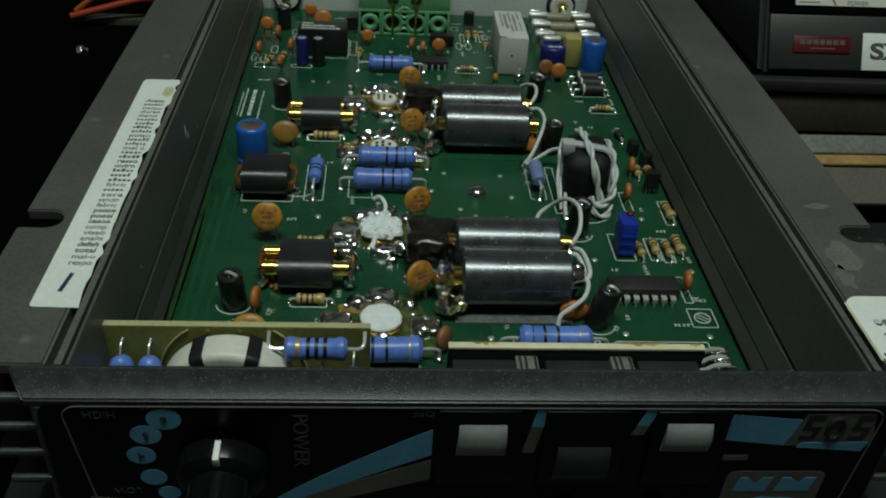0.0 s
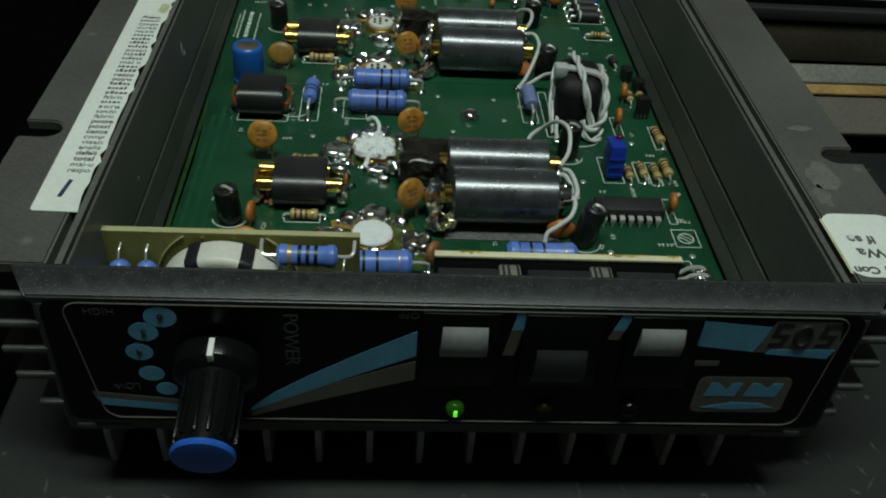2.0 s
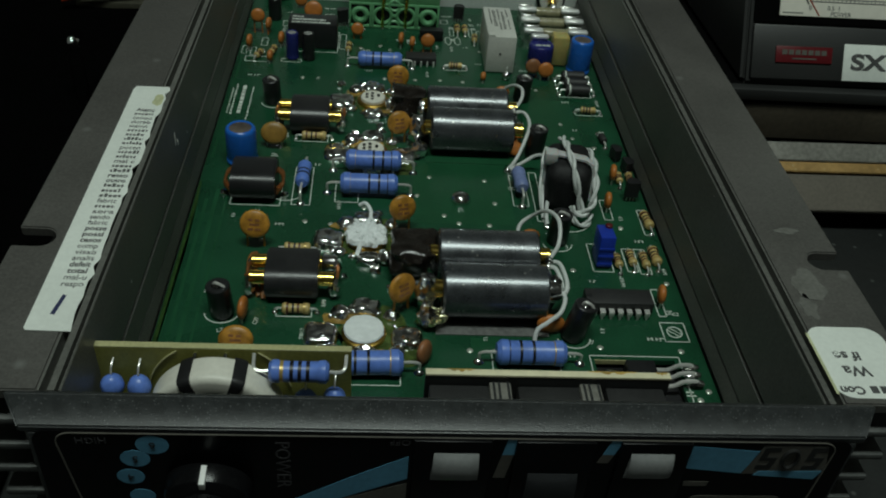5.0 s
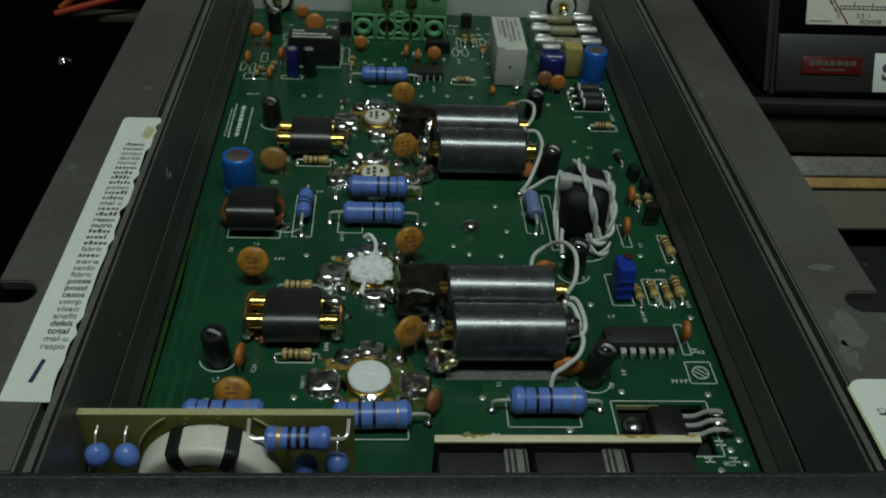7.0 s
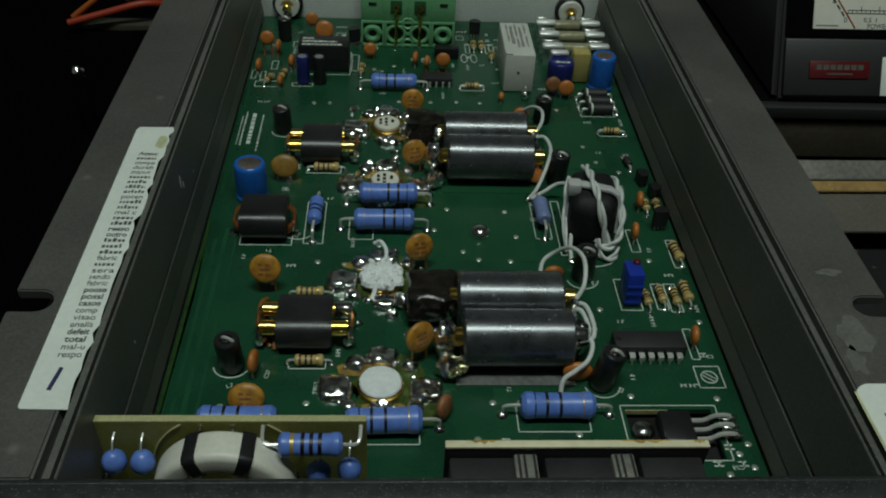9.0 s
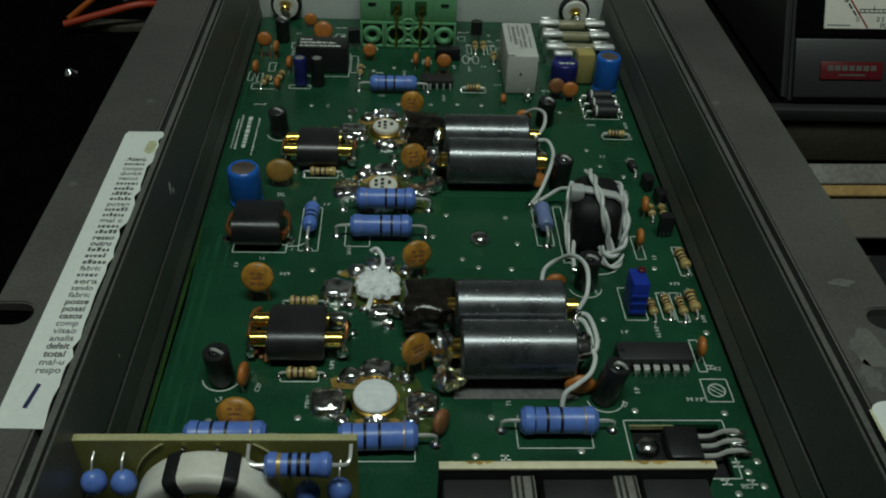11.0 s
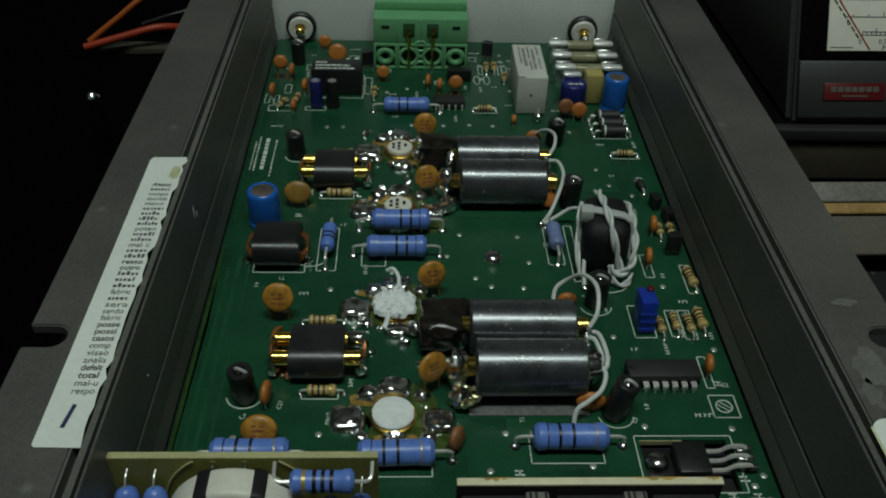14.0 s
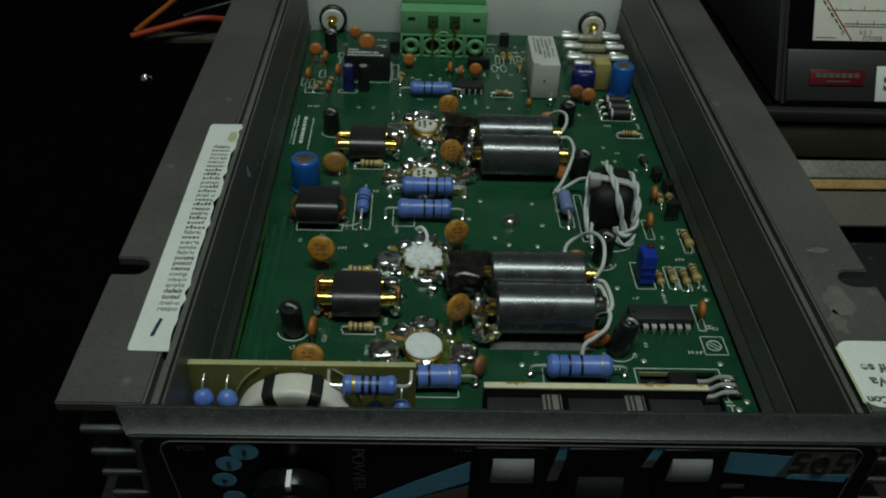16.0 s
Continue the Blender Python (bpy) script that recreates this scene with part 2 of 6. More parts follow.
# ---- mesh helpers; all lengths in millimetres ----
K = 0.001


def V(*a):
    return Vector(a)


def part(name, bm, material, parent=None, label="", smooth=True):
    """Link a bmesh, in millimetres, as one mesh under a thing or part."""
    bmesh.ops.scale(bm, vec=(K, K, K), verts=bm.verts)
    me = bpy.data.meshes.new(name)
    bm.to_mesh(me)
    bm.free()
    me.materials.append(M[material])
    if smooth:
        me.polygons.foreach_set("use_smooth", [True] * len(me.polygons))
        me.set_sharp_from_angle(angle=radians(38))
    ob = new(name, me)
    if parent is not None:
        ob.parent = parent
    if label:
        ob["label"] = label
    return ob


def thing(name, label, category, x=0, y=0, z=0, rz=0, group="", kind="", rx=0, ry=0):
    ob = new(name)
    ob.empty_display_size = 0.005
    ob.matrix_basis = pose(x * K, y * K, z * K, rx, ry, rz)
    return tagged(ob, label, category, group, kind)


def B():
    return bmesh.new()


def box(bm, x0, y0, z0, x1, y1, z1, bev=0.0, seg=2):
    r = bmesh.ops.create_cube(bm, size=1)
    vs = r["verts"]
    for v in vs:
        v.co = V((x0 + x1) / 2 + v.co.x * (x1 - x0), (y0 + y1) / 2 + v.co.y * (y1 - y0), (z0 + z1) / 2 + v.co.z * (z1 - z0))
    if bev:
        es = {e for v in vs for e in v.link_edges}
        bmesh.ops.bevel(bm, geom=list(es), offset=bev, segments=seg, profile=0.5, affect="EDGES")
    return bm


def lathe(bm, prof, seg=24, m=None):
    """Turn a profile of (radius, height) round z, then place it by m."""
    m = m or Matrix()
    rings = []
    for r, h in prof:
        if r < 1e-6:
            rings.append([bm.verts.new(m @ V(0, 0, h))])
        else:
            rings.append([bm.verts.new(m @ V(r * math.cos(2 * math.pi * i / seg), r * math.sin(2 * math.pi * i / seg), h)) for i in range(seg)])
    for a, b in zip(rings, rings[1:]):
        for i in range(seg):
            j = (i + 1) % seg
            if len(a) == 1 and len(b) == 1:
                continue
            if len(a) == 1:
                bm.faces.new((a[0], b[j], b[i]))
            elif len(b) == 1:
                bm.faces.new((a[i], a[j], b[0]))
            else:
                bm.faces.new((a[i], a[j], b[j], b[i]))
    for ring, flip in ((rings[0], True), (rings[-1], False)):
        if len(ring) > 1:
            bm.faces.new(ring[::-1] if flip else ring)
    return bm


def axis_x(x=0, y=0, z=0):
    return Matrix.Translation((x, y, z)) @ Matrix.Rotation(radians(90), 4, "Y")


def axis_y(x=0, y=0, z=0):
    return Matrix.Translation((x, y, z)) @ Matrix.Rotation(radians(-90), 4, "X")


def smooth_path(pts, n=6):
    """Points of a Catmull-Rom line through pts."""
    p = [V(*q) for q in pts]
    p = [p[0] * 2 - p[1]] + p + [p[-1] * 2 - p[-2]]
    out = []
    for i in range(1, len(p) - 2):
        a, b, c, d = p[i - 1:i + 3]
        for k in range(n):
            t = k / n
            out.append(0.5 * (2 * b + (c - a) * t + (2 * a - 5 * b + 4 * c - d) * t * t + (3 * b - a - 3 * c + d) * t ** 3))
    out.append(p[-2])
    return out


def sweep(bm, pts, r, seg=8, flat=1.0):
    """A round wire along pts."""
    pts = [V(*q) for q in pts]
    up = V(0.13, 0.21, 0.97)
    rings = []
    for i, p in enumerate(pts):
        d = (pts[min(i + 1, len(pts) - 1)] - pts[max(i - 1, 0)]).normalized()
        s = d.cross(up)
        if s.length < 0.05:
            s = d.cross(V(0, 1, 0))
        s.normalize()
        u = s.cross(d).normalized()
        rings.append([bm.verts.new(p + s * r * math.cos(2 * math.pi * k / seg) + u * r * flat * math.sin(2 * math.pi * k / seg)) for k in range(seg)])
    for a, b in zip(rings, rings[1:]):
        for k in range(seg):
            bm.faces.new((a[k], a[(k + 1) % seg], b[(k + 1) % seg], b[k]))
    bm.faces.new(rings[0][::-1])
    bm.faces.new(rings[-1])
    return bm


def blob(bm, x, y, z, rx, ry, rz, rough=0.25, seed=0, sub=3, floor=None):
    """A lumpy drop."""
    r = bmesh.ops.create_icosphere(bm, subdivisions=sub, radius=1)
    for v in r["verts"]:
        k = 1 + rough * noise.noise(v.co * 1.6 + V(seed * 3.1, seed, 0.7 * seed))
        v.co = V(x + v.co.x * rx * k, y + v.co.y * ry * k, z + v.co.z * rz * k)
        if floor is not None:
            v.co.z = max(v.co.z, floor)
    return bm


def pillow(x, y, rx, ry, h, seed):
    """A squarish soldered pad: flat in the middle, sagging sides, uneven top."""
    bm, n, rows_ = bmesh.new(), 28, []
    for f, z in ((1.0, 0.0), (0.93, 0.42), (0.84, 0.72), (0.7, 0.9), (0.45, 0.97), (0.2, 0.86)):
        ring_ = []
        for k in range(n):
            a = 2 * math.pi * k / n
            c, q = math.cos(a), math.sin(a)
            e = (abs(c) ** 3.4 + abs(q) ** 3.4) ** (-1 / 3.4) * (1 + 0.10 * noise.noise(V(c * 1.5 + seed, q * 1.5, 0.3)))
            lift = z * h * (1 + 0.42 * noise.noise(V(c * f * 1.5, q * f * 1.5, seed * 1.7)) + 0.16 * noise.noise(V(c * f * 4, q * f * 4, seed)))
            ring_.append(bm.verts.new((x + rx * f * e * c, y + ry * f * e * q, lift)))
        rows_.append(ring_)
    for a_, b_ in zip(rows_, rows_[1:]):
        for k in range(n):
            bm.faces.new((a_[k], a_[(k + 1) % n], b_[(k + 1) % n], b_[k]))
    bm.faces.new(rows_[-1])
    bm.faces.new(rows_[0][::-1])
    return bm


def plate(bm, pts, z0, z1, m=None):
    """A flat shape with outline pts (x, y), from height z0 to z1, placed by m."""
    m = m or Matrix()
    a = [bm.verts.new(m @ V(x, y, z0)) for x, y in pts]
    b = [bm.verts.new(m @ V(x, y, z1)) for x, y in pts]
    bm.faces.new(a[::-1])
    bm.faces.new(b)
    for i in range(len(pts)):
        j = (i + 1) % len(pts)
        bm.faces.new((a[i], a[j], b[j], b[i]))
    return bm


def rounded(x0, y0, x1, y1, r, n=5):
    out = []
    for cx, cy, a0 in ((x1 - r, y1 - r, 0), (x0 + r, y1 - r, 90), (x0 + r, y0 + r, 180), (x1 - r, y0 + r, 270)):
        out += [(cx + r * math.cos(radians(a0 + 90 * k / n)), cy + r * math.sin(radians(a0 + 90 * k / n))) for k in range(n + 1)]
    return out


def circle(x, y, r, n=24):
    return [(x + r * math.cos(2 * math.pi * k / n), y + r * math.sin(2 * math.pi * k / n)) for k in range(n)]


def lettering(name, text, size, m, material, parent, thick=0.04, bold=0.0):
    """Words in the built-in font, as a mesh; size in millimetres."""
    cu = bpy.data.curves.new(name, "FONT")
    cu.body, cu.size, cu.extrude, cu.align_x, cu.align_y = text, size, thick, "CENTER", "CENTER"
    cu.offset = bold
    tmp = bpy.data.objects.new("letters", cu)
    scene.collection.objects.link(tmp)
    me = bpy.data.meshes.new_from_object(tmp.evaluated_get(bpy.context.evaluated_depsgraph_get()))
    bpy.data.objects.remove(tmp)
    me.transform(Matrix.Diagonal((K, K, K, 1)) @ m)
    me.materials.clear()
    me.materials.append(M[material])
    ob = new(name, me)
    ob.parent = parent
    ob["kind"] = "stuff"
    return ob


FRONT = Matrix.Rotation(radians(90), 4, "X")  # (x, y, z) -> (x, -z, y): drawings on the front, facing the viewer
TURNED = Matrix.Rotation(radians(180), 4, "Z")

# ---- the room ----
ZT = -24.0
bm = B()
box(bm, -900, -500, ZT - 28, 1000, 900, ZT, 2)
bench = tagged(part("workbench", bm, "bench"), "dark laminate workbench top with small scratches", "workbench", kind="structure")
rnd = random.Random(12)
for x0, y0, x1, y1, w in ((73, 99, 75.6, 94, 1.0), (71.2, 98.4, 72.6, 96, 0.7), (104.5, 99, 101, 95, 0.35), (101.6, 102.5, 102.8, 99.5, 0.6), (97, 95.4, 99, 94.2, 1.0), (41, 98, 42, 94.2, 0.35), (31, 97, 31.4, 90, 0.4), (88, 103.8, 89.6, 103, 0.8), (95, 106.6, 95.8, 104, 0.4), (-64, 93, -61, 91, 0.5), (-40, 92.4, -39, 88.6, 0.5), (60, 94, 61.6, 93.2, 0.7), (-90, 97, -89.4, 93, 0.5), (108, 110, 109, 106, 0.5)):
    n_, left, right = 7, [], []
    dx, dy = x1 - x0, y1 - y0
    ln_ = math.hypot(dx, dy)
    for k in range(n_):
        f = k / (n_ - 1)
        hw = w * 0.5 * (0.25 + math.sin(math.pi * (0.08 + 0.84 * f))) * (0.5 + rnd.random())
        j = (rnd.random() - 0.5) * w * 0.7
        cx, cy = x0 + dx * f - dy / ln_ * j, y0 + dy * f + dx / ln_ * j
        left.append((cx - dy / ln_ * hw, cy + dx / ln_ * hw))
        right.append((cx + dy / ln_ * hw, cy - dx / ln_ * hw))
    bm = plate(B(), right + left[::-1], ZT - 0.1, ZT + 0.04)
    bmesh.ops.recalc_face_normals(bm, faces=bm.faces)
    part("scuff_mark", bm, "scuff", bench, "pale scuff in the laminate", smooth=False)
# unseen shell added for bounce light; north and ceiling darker for solder contrast
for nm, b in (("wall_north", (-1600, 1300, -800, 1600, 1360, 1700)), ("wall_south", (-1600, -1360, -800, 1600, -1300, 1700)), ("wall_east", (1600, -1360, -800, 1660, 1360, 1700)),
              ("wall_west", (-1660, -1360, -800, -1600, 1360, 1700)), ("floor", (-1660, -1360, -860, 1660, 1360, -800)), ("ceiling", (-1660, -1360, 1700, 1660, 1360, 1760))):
    tagged(part(nm, box(B(), *b), "dark_room" if nm in ("wall_north", "ceiling") else "room"), "unseen light-bouncing " + nm.split("_")[0] + " of the workshop", nm.split("_")[0], kind="structure")
for eye, goal, wide, deep, watts in LAMPS:
    lamp_thing = thing("bench_lamp", "tube lamp hanging over the workbench", "lamp", group="bench lamps")
    lamp_thing.matrix_basis = look(eye, goal)
    part("housing", box(B(), -wide * 520, -deep * 600, 6, wide * 520, deep * 600, 46, 6), "lampbody", lamp_thing)
    part("hanger", sweep(B(), [(0, 0, 40), (0, 150, 690)], 6), "lampbody", lamp_thing)

# ---- the amplifier's case ----
amp = thing("radio_amplifier", "opened grey finned amplifier lying upside down on the bench", "amplifier", 0, 0, 0)
Y0, Y1 = 101.5, 376.0
for s, nm in ((-1, "side_wall"), (1, "side_wall")):
    prof = [(74.8, -2.0), (74.8, 0.9), (73.5, 1.1), (74.3, 5.9), (75.0, 6.1), (75.0, 6.6), (74.2, 6.8), (74.5, 14.7), (76.0, 15.0), (76.0, 15.9), (74.6, 16.2), (75.0, 36.0), (75.2, 36.3), (75.4, 36.3), (75.4, 33.6), (76.2, 33.6),
            (76.2, 36.3), (77.5, 36.3), (77.5, 33.2), (79.0, 33.2), (79.0, 36.3), (79.4, 36.3), (79.4, 33.6), (84.0, 33.6), (84.0, -8.0), (74.8, -8.0)]
    bm = B()
    a = [bm.verts.new((s * x, Y0, z)) for x, z in prof]
    b = [bm.verts.new((s * x, Y1, z)) for x, z in prof]
    for i in range(len(prof)):
        j = (i + 1) % len(prof)
        bm.faces.new((a[i], a[j], b[j], b[i]))
    bm.faces.new(a)
    bm.faces.new(b)
    bmesh.ops.recalc_face_normals(bm, faces=bm.faces)
    part(nm, bm, "wall", amp, "dark ribbed inner wall", smooth=False)
    # flange with an open mounting slot
    out = [(79.4, Y0), (98.2, Y0), (98.2, 145.0)]
    out += [(92.6 - 3.3 * math.sin(radians(a)), 148.3 - 3.3 * math.cos(radians(a))) for a in range(0, 181, 20)]
    out += [(98.2, 151.6), (98.2, Y1), (79.4, Y1)]
    bm = plate(B(), [(s * x, y) for x, y in out], 33.6, 36.3)
    bmesh.ops.recalc_face_normals(bm, faces=bm.faces)
    es = [e for e in bm.edges if len(e.link_faces) == 2 and e.calc_face_angle(0) > 0.8]
    bmesh.ops.bevel(bm, geom=es, offset=0.35, segments=2, affect="EDGES")
    part("flange", bm, "chassis", amp, "grey mounting flange with a slot")
    for z, w in ((27.6, 94.5), (20.2, 93.5), (13.0, 92.5), (5.4, 91.5), (-3.3, 88.5), (-10.7, 82.0)):
        bm = box(B(), 70 if z < -5 else 83, Y0 - 0.5, z - 0.9, w, Y1, z + 0.9, 0.5)
        if s < 0:
            bmesh.ops.scale(bm, vec=(-1, 1, 1), verts=bm.verts)
            bmesh.ops.reverse_faces(bm, faces=bm.faces)
        part("side_fin", bm, "fin", amp)
part("heatsink_base", box(B(), -84, Y0, -12, 84, Y1, -4, 0.6), "fin", amp)
for i in range(13):
    x = -76.3 + 11.7 * i
    prof = [(102.0, ZT), (Y1, ZT), (Y1, -11.5), (101.6, -11.5), (101.4, -14.0)]
    bm = plate(B(), prof, x - 0.75, x + 0.75, Matrix(((0, 0, 1, 0), (1, 0, 0, 0), (0, 1, 0, 0), (0, 0, 0, 1))))
    bmesh.ops.recalc_face_normals(bm, faces=bm.faces)
    bmesh.ops.bevel(bm, geom=[e for e in bm.edges if len(e.link_faces) == 2 and e.calc_face_angle(0) > 1.2], offset=0.2, segments=2, affect="EDGES")
    # brightened colour stands for front light that the bezel blocks here
    part("bottom_fin", bm, "lit_fin", amp)
bm = box(B(), -84, Y1, -10, 84, Y1 + 3, 36, 0.4)
part("rear_panel", bm, "rear", amp, "pale aluminium rear panel")

# front bezel, film and lip
bezel = part("front_bezel", box(B(), -79.6, 93.4, 0.5, 79.6, 101.2, 33.6, 0.6, 2), "bezel", amp, "charcoal textured front frame")
bm = B()
ends = []
for s in (-1, 1):
    ends.append([bm.verts.new((s * (80.9 + 0.62 * (y - 93.7)), y, z)) for y, z in ((93.7, 33.4), (93.7, 35.2), (99.7, 37.3), (100.4, 37.1), (101.6, 36.0), (101.6, 33.4))])
for i in range(6):
    bm.faces.new((ends[0][i], ends[0][(i + 1) % 6], ends[1][(i + 1) % 6], ends[1][i]))
bm.faces.new(ends[0])
bm.faces.new(ends[1][::-1])
bmesh.ops.recalc_face_normals(bm, faces=bm.faces)
bmesh.ops.bevel(bm, geom=bm.edges[:], offset=0.35, segments=3, affect="EDGES")
part("front_lip", bm, "bezel", amp, "charcoal speckled lip along the front")
part("front_film", plate(B(), rounded(-78.5, 1.6, 78.5, 34.9, 3.0), 0, 0.35, Matrix.Translation((0, 93.35, 0)) @ FRONT), "face", amp, "glossy black printed front film")


def print_on_front(name, pts, material, lift=0.0, label=""):
    return part(name, plate(B(), pts, 0.0, 0.05, Matrix.Translation((0, 93.0 - lift * 0.4, 0)) @ FRONT), material, amp, label, smooth=False)


# border line
bm = B()
ring = rounded(-74.6, 2.6, 75.4, 34.4, 3.2, 6)
sweep(bm, [(x + (-0.06 if x > 0 else 0.11) * (34 - z), 92.95, z) for x, z in ring + ring[:1]], 0.18, 6)
part("border_line", bm, "ink_brown", amp)
for x, z, r in ((-57.0, 31.2, 2.75), (-60.6, 27.2, 2.5), (-62.1, 21.8, 2.35), (-60.6, 15.8, 2.2), (-58.2, 11.4, 1.9)):
    print_on_front("scale_dot", [(x + (px - x) * 1.12, z + (pz - z) * 0.95) for px, pz in circle(x, z, r)], "ink_blue")
for i, (x, z) in enumerate(((-57.0, 31.2), (-60.6, 27.2), (-62.1, 21.8))):
    lettering("scale_number", "653"[i] if i < 2 else "4", 2.6, Matrix.Translation((x, 92.84, z)) @ FRONT @ TURNED, "ink_dark", amp)


def wedge(lo, hi, b0, b1, n=12):
    up = [(-42 + 33 * k / n, b1 + (hi - b1) * (k / n) ** 0.82) for k in range(n + 1)]
    dn = [(-42 + 33 * k / n, b0 + (lo - b0) * (k / n) ** 0.95) for k in range(n, -1, -1)]
    return up + dn


print_on_front("power_wedge", wedge(22.0, 28.8, 5.0, 5.8)[::-1], "ink_blue")
print_on_front("power_wedge_shade", wedge(15.2, 20.6, 3.4, 4.4)[::-1], "ink_brown")
print_on_front("corner_stripe", [(-72.6, 8.6), (-71.4, 6.4), (-54, 4.4), (-54, 6.4)], "ink_blue")
print_on_front("corner_stripe_shade", [(-73.0, 10.4), (-72.6, 8.7), (-54, 6.5), (-54, 8.0)], "ink_brown")
for w, x, z, rot, sz in (("POWER", -33.1, 25.8, -90, 4.0), ("OFF", -10.8, 33.0, 180, 2.3), ("HIGH", -68.0, 32.4, 180, 2.4), ("LOW", -66.0, 12.2, 180, 2.4)):
    lettering("printed_word", w, sz, Matrix.Translation((x, 92.9, z)) @ FRONT @ Matrix.Rotation(radians(rot), 4, "Z"), "ink_dim", amp)
for x0, x1, zb, zm in ((9.8, 7.9, 22.6, 29.6), (30.0, 28.0, 27.5, 30.0)):
    t = (34.2 - zm) / (34.2 - zb)
    xm = x0 + (x1 - x0) * t
    print_on_front("divider_blue", [(x0, 34.2), (xm, zm), (xm + 2.3, zm), (x0 + 2.3, 34.2)], "ink_blue")
    print_on_front("divider_grey", [(xm, zm), (x1, zb), (x1 + 2.3, zb), (xm + 2.3, zm)], "ink_brown")
print_on_front("badge_blue", [(45.6, 33.0), (46.3, 26.2), (58.0, 24.8), (60.3, 31.6)], "ink_blue")
print_on_front("badge_grey", [(58.2, 24.7), (60.5, 33.4), (73.6, 33.4), (75.0, 27.0), (74.0, 25.0)], "ink_brown")
print_on_front("badge_stripe", [(60.5, 24.3), (61.5, 25.6), (74.6, 25.8), (73.6, 23.2)], "ink_blue", 0.15)
for x, hook in ((59.9, 1), (64.9, 0), (69.5, 1)):
    if hook:
        pts = [(x + 0.4, 26.3), (x + 3.6, 26.3), (x + 4.3, 29.9), (x + 2.0, 29.9), (x + 2.2, 31.6), (x + 4.4, 31.6), (x + 4.2, 32.9), (x + 1.0, 32.9), (x + 0.6, 28.9), (x + 2.9, 28.9), (x + 2.6, 27.5), (x + 0.5, 27.5)]
        print_on_front("badge_mark", pts, "ink_dark", 0.15)
    else:
        oval = [(x + 1.9 + 1.5 * math.cos(a * math.pi / 12), 92.9, 29.6 + 2.6 * math.sin(a * math.pi / 12)) for a in range(25)]
        part("badge_mark", sweep(B(), oval, 0.5, 6), "ink_dark", amp)
print_on_front("maker_plate", rounded(49.2, 6.6, 69.0, 17.4, 1.8), "ink_brown")
for pts in ([(51.2, 11.6), (57.8, 11.6), (58.6, 15.6), (56.6, 15.6), (55.4, 13.6), (53.6, 15.6), (52.0, 15.6)], [(59.6, 11.6), (66.6, 11.6), (67.4, 15.6), (65.2, 15.6), (64.2, 14.0), (62.2, 15.6), (60.6, 15.6)]):
    print_on_front("maker_mark", pts, "ink_blue", 0.15)
print_on_front("maker_stripe", [(51.5, 8.0), (58, 9.8), (64, 9.4), (67.0, 8.2), (58, 7.4)][::-1], "ink_blue", 0.15)
print_on_front("tiny_print", [(47.0, 20.6), (52.0, 20.6), (52.0, 22.0), (47.0, 22.0)], "ink_brown")

for x0, x1, p0, p1, q0, q1, pm, lab in ((-8.2, 6.8, -4.6, 4.7, 22.8, 30.8, "paddle", "pale grey rocker paddle"), (11.4, 27.0, 14.2, 24.8, 16.0, 25.0, "paddle2", "dark rocker paddle"), (31.8, 46.0, 33.8, 43.0, 24.0, 31.3, "paddle", "pale grey rocker paddle")):
    sw = thing("rocker_switch", "black rocker switch with " + lab + " in the front panel", "switch", (x0 + x1) / 2, 93.0, 24.0, group="front rocker switches")
    cx = (x0 + x1) / 2
    bm = box(B(), x0 - cx, -0.8, -9.6, x1 - cx, 0.2, 10.2, 0.3)
    part("switch_frame", bm, "face", sw)
    # a slightly domed paddle: columns of points over the outline, closed behind
    bm, grid, nx, nz = B(), [], 6, 10
    for j in range(nz + 1):
        v = j / nz
        row = []
        for i in range(nx + 1):
            u = i / nx
            edge_ = min(1.0, 5 * min(u, 1 - u, v, 1 - v) + 0.25)
            row.append(bm.verts.new((p0 - cx + 0.3 * v + (p1 - p0 - 0.6 * v) * u, -0.7 - 0.7 * edge_ - 0.9 * math.sin(math.pi * v) ** 0.8, q0 - 24 + (q1 - q0) * v)))
        grid.append(row)
    for j in range(nz):
        for i in range(nx):
            bm.faces.new((grid[j][i], grid[j][i + 1], grid[j + 1][i + 1], grid[j + 1][i]))
    rim = bmesh.ops.extrude_edge_only(bm, edges=[e for e in bm.edges if e.is_boundary])["geom"]
    for q in rim:
        if isinstance(q, bmesh.types.BMVert):
            q.co.y = 0.0
    bmesh.ops.recalc_face_normals(bm, faces=bm.faces)
    part("paddle", bm, pm, sw, lab)

for x, z, m_, lab in ((-0.3, 7.2, "led_on", "lit green indicator lamp in the front panel"), (18.2, 7.5, "led_amber", "unlit amber indicator lamp in the front panel"), (36.1, 8.0, "led_red", "unlit red indicator lamp in the front panel")):
    led = thing("indicator_lamp", lab, "indicator", x, 93.0, z)
    part("lens", lathe(B(), [(1.9, 0), (1.9, -0.9), (1.7, -1.5), (1.0, -2.0), (0, -2.2)], 22, axis_y()), m_, led)
    if m_ == "led_on":
        part("glowing_chip", box(B(), -0.45, -2.3, -0.9, 0.45, -1.5, 0.9, 0.3), "led_core", led, "bright green glowing core")

bm = B()
lathe(bm, [(8.4, 0), (8.6, -1.2), (8.0, -3.6), (6.6, -4.6), (5.6, -5.0), (5.25, -18.8), (5.15, -19.9)], 48, axis_y())
knob = part("power_knob", bm, "knob", amp, "black ribbed control knob with a blue cap and white pointer")
knob.location = (-47.4 * K, 93.0 * K, 19.7 * K)
knob.rotation_euler = (radians(10), 0, 0)
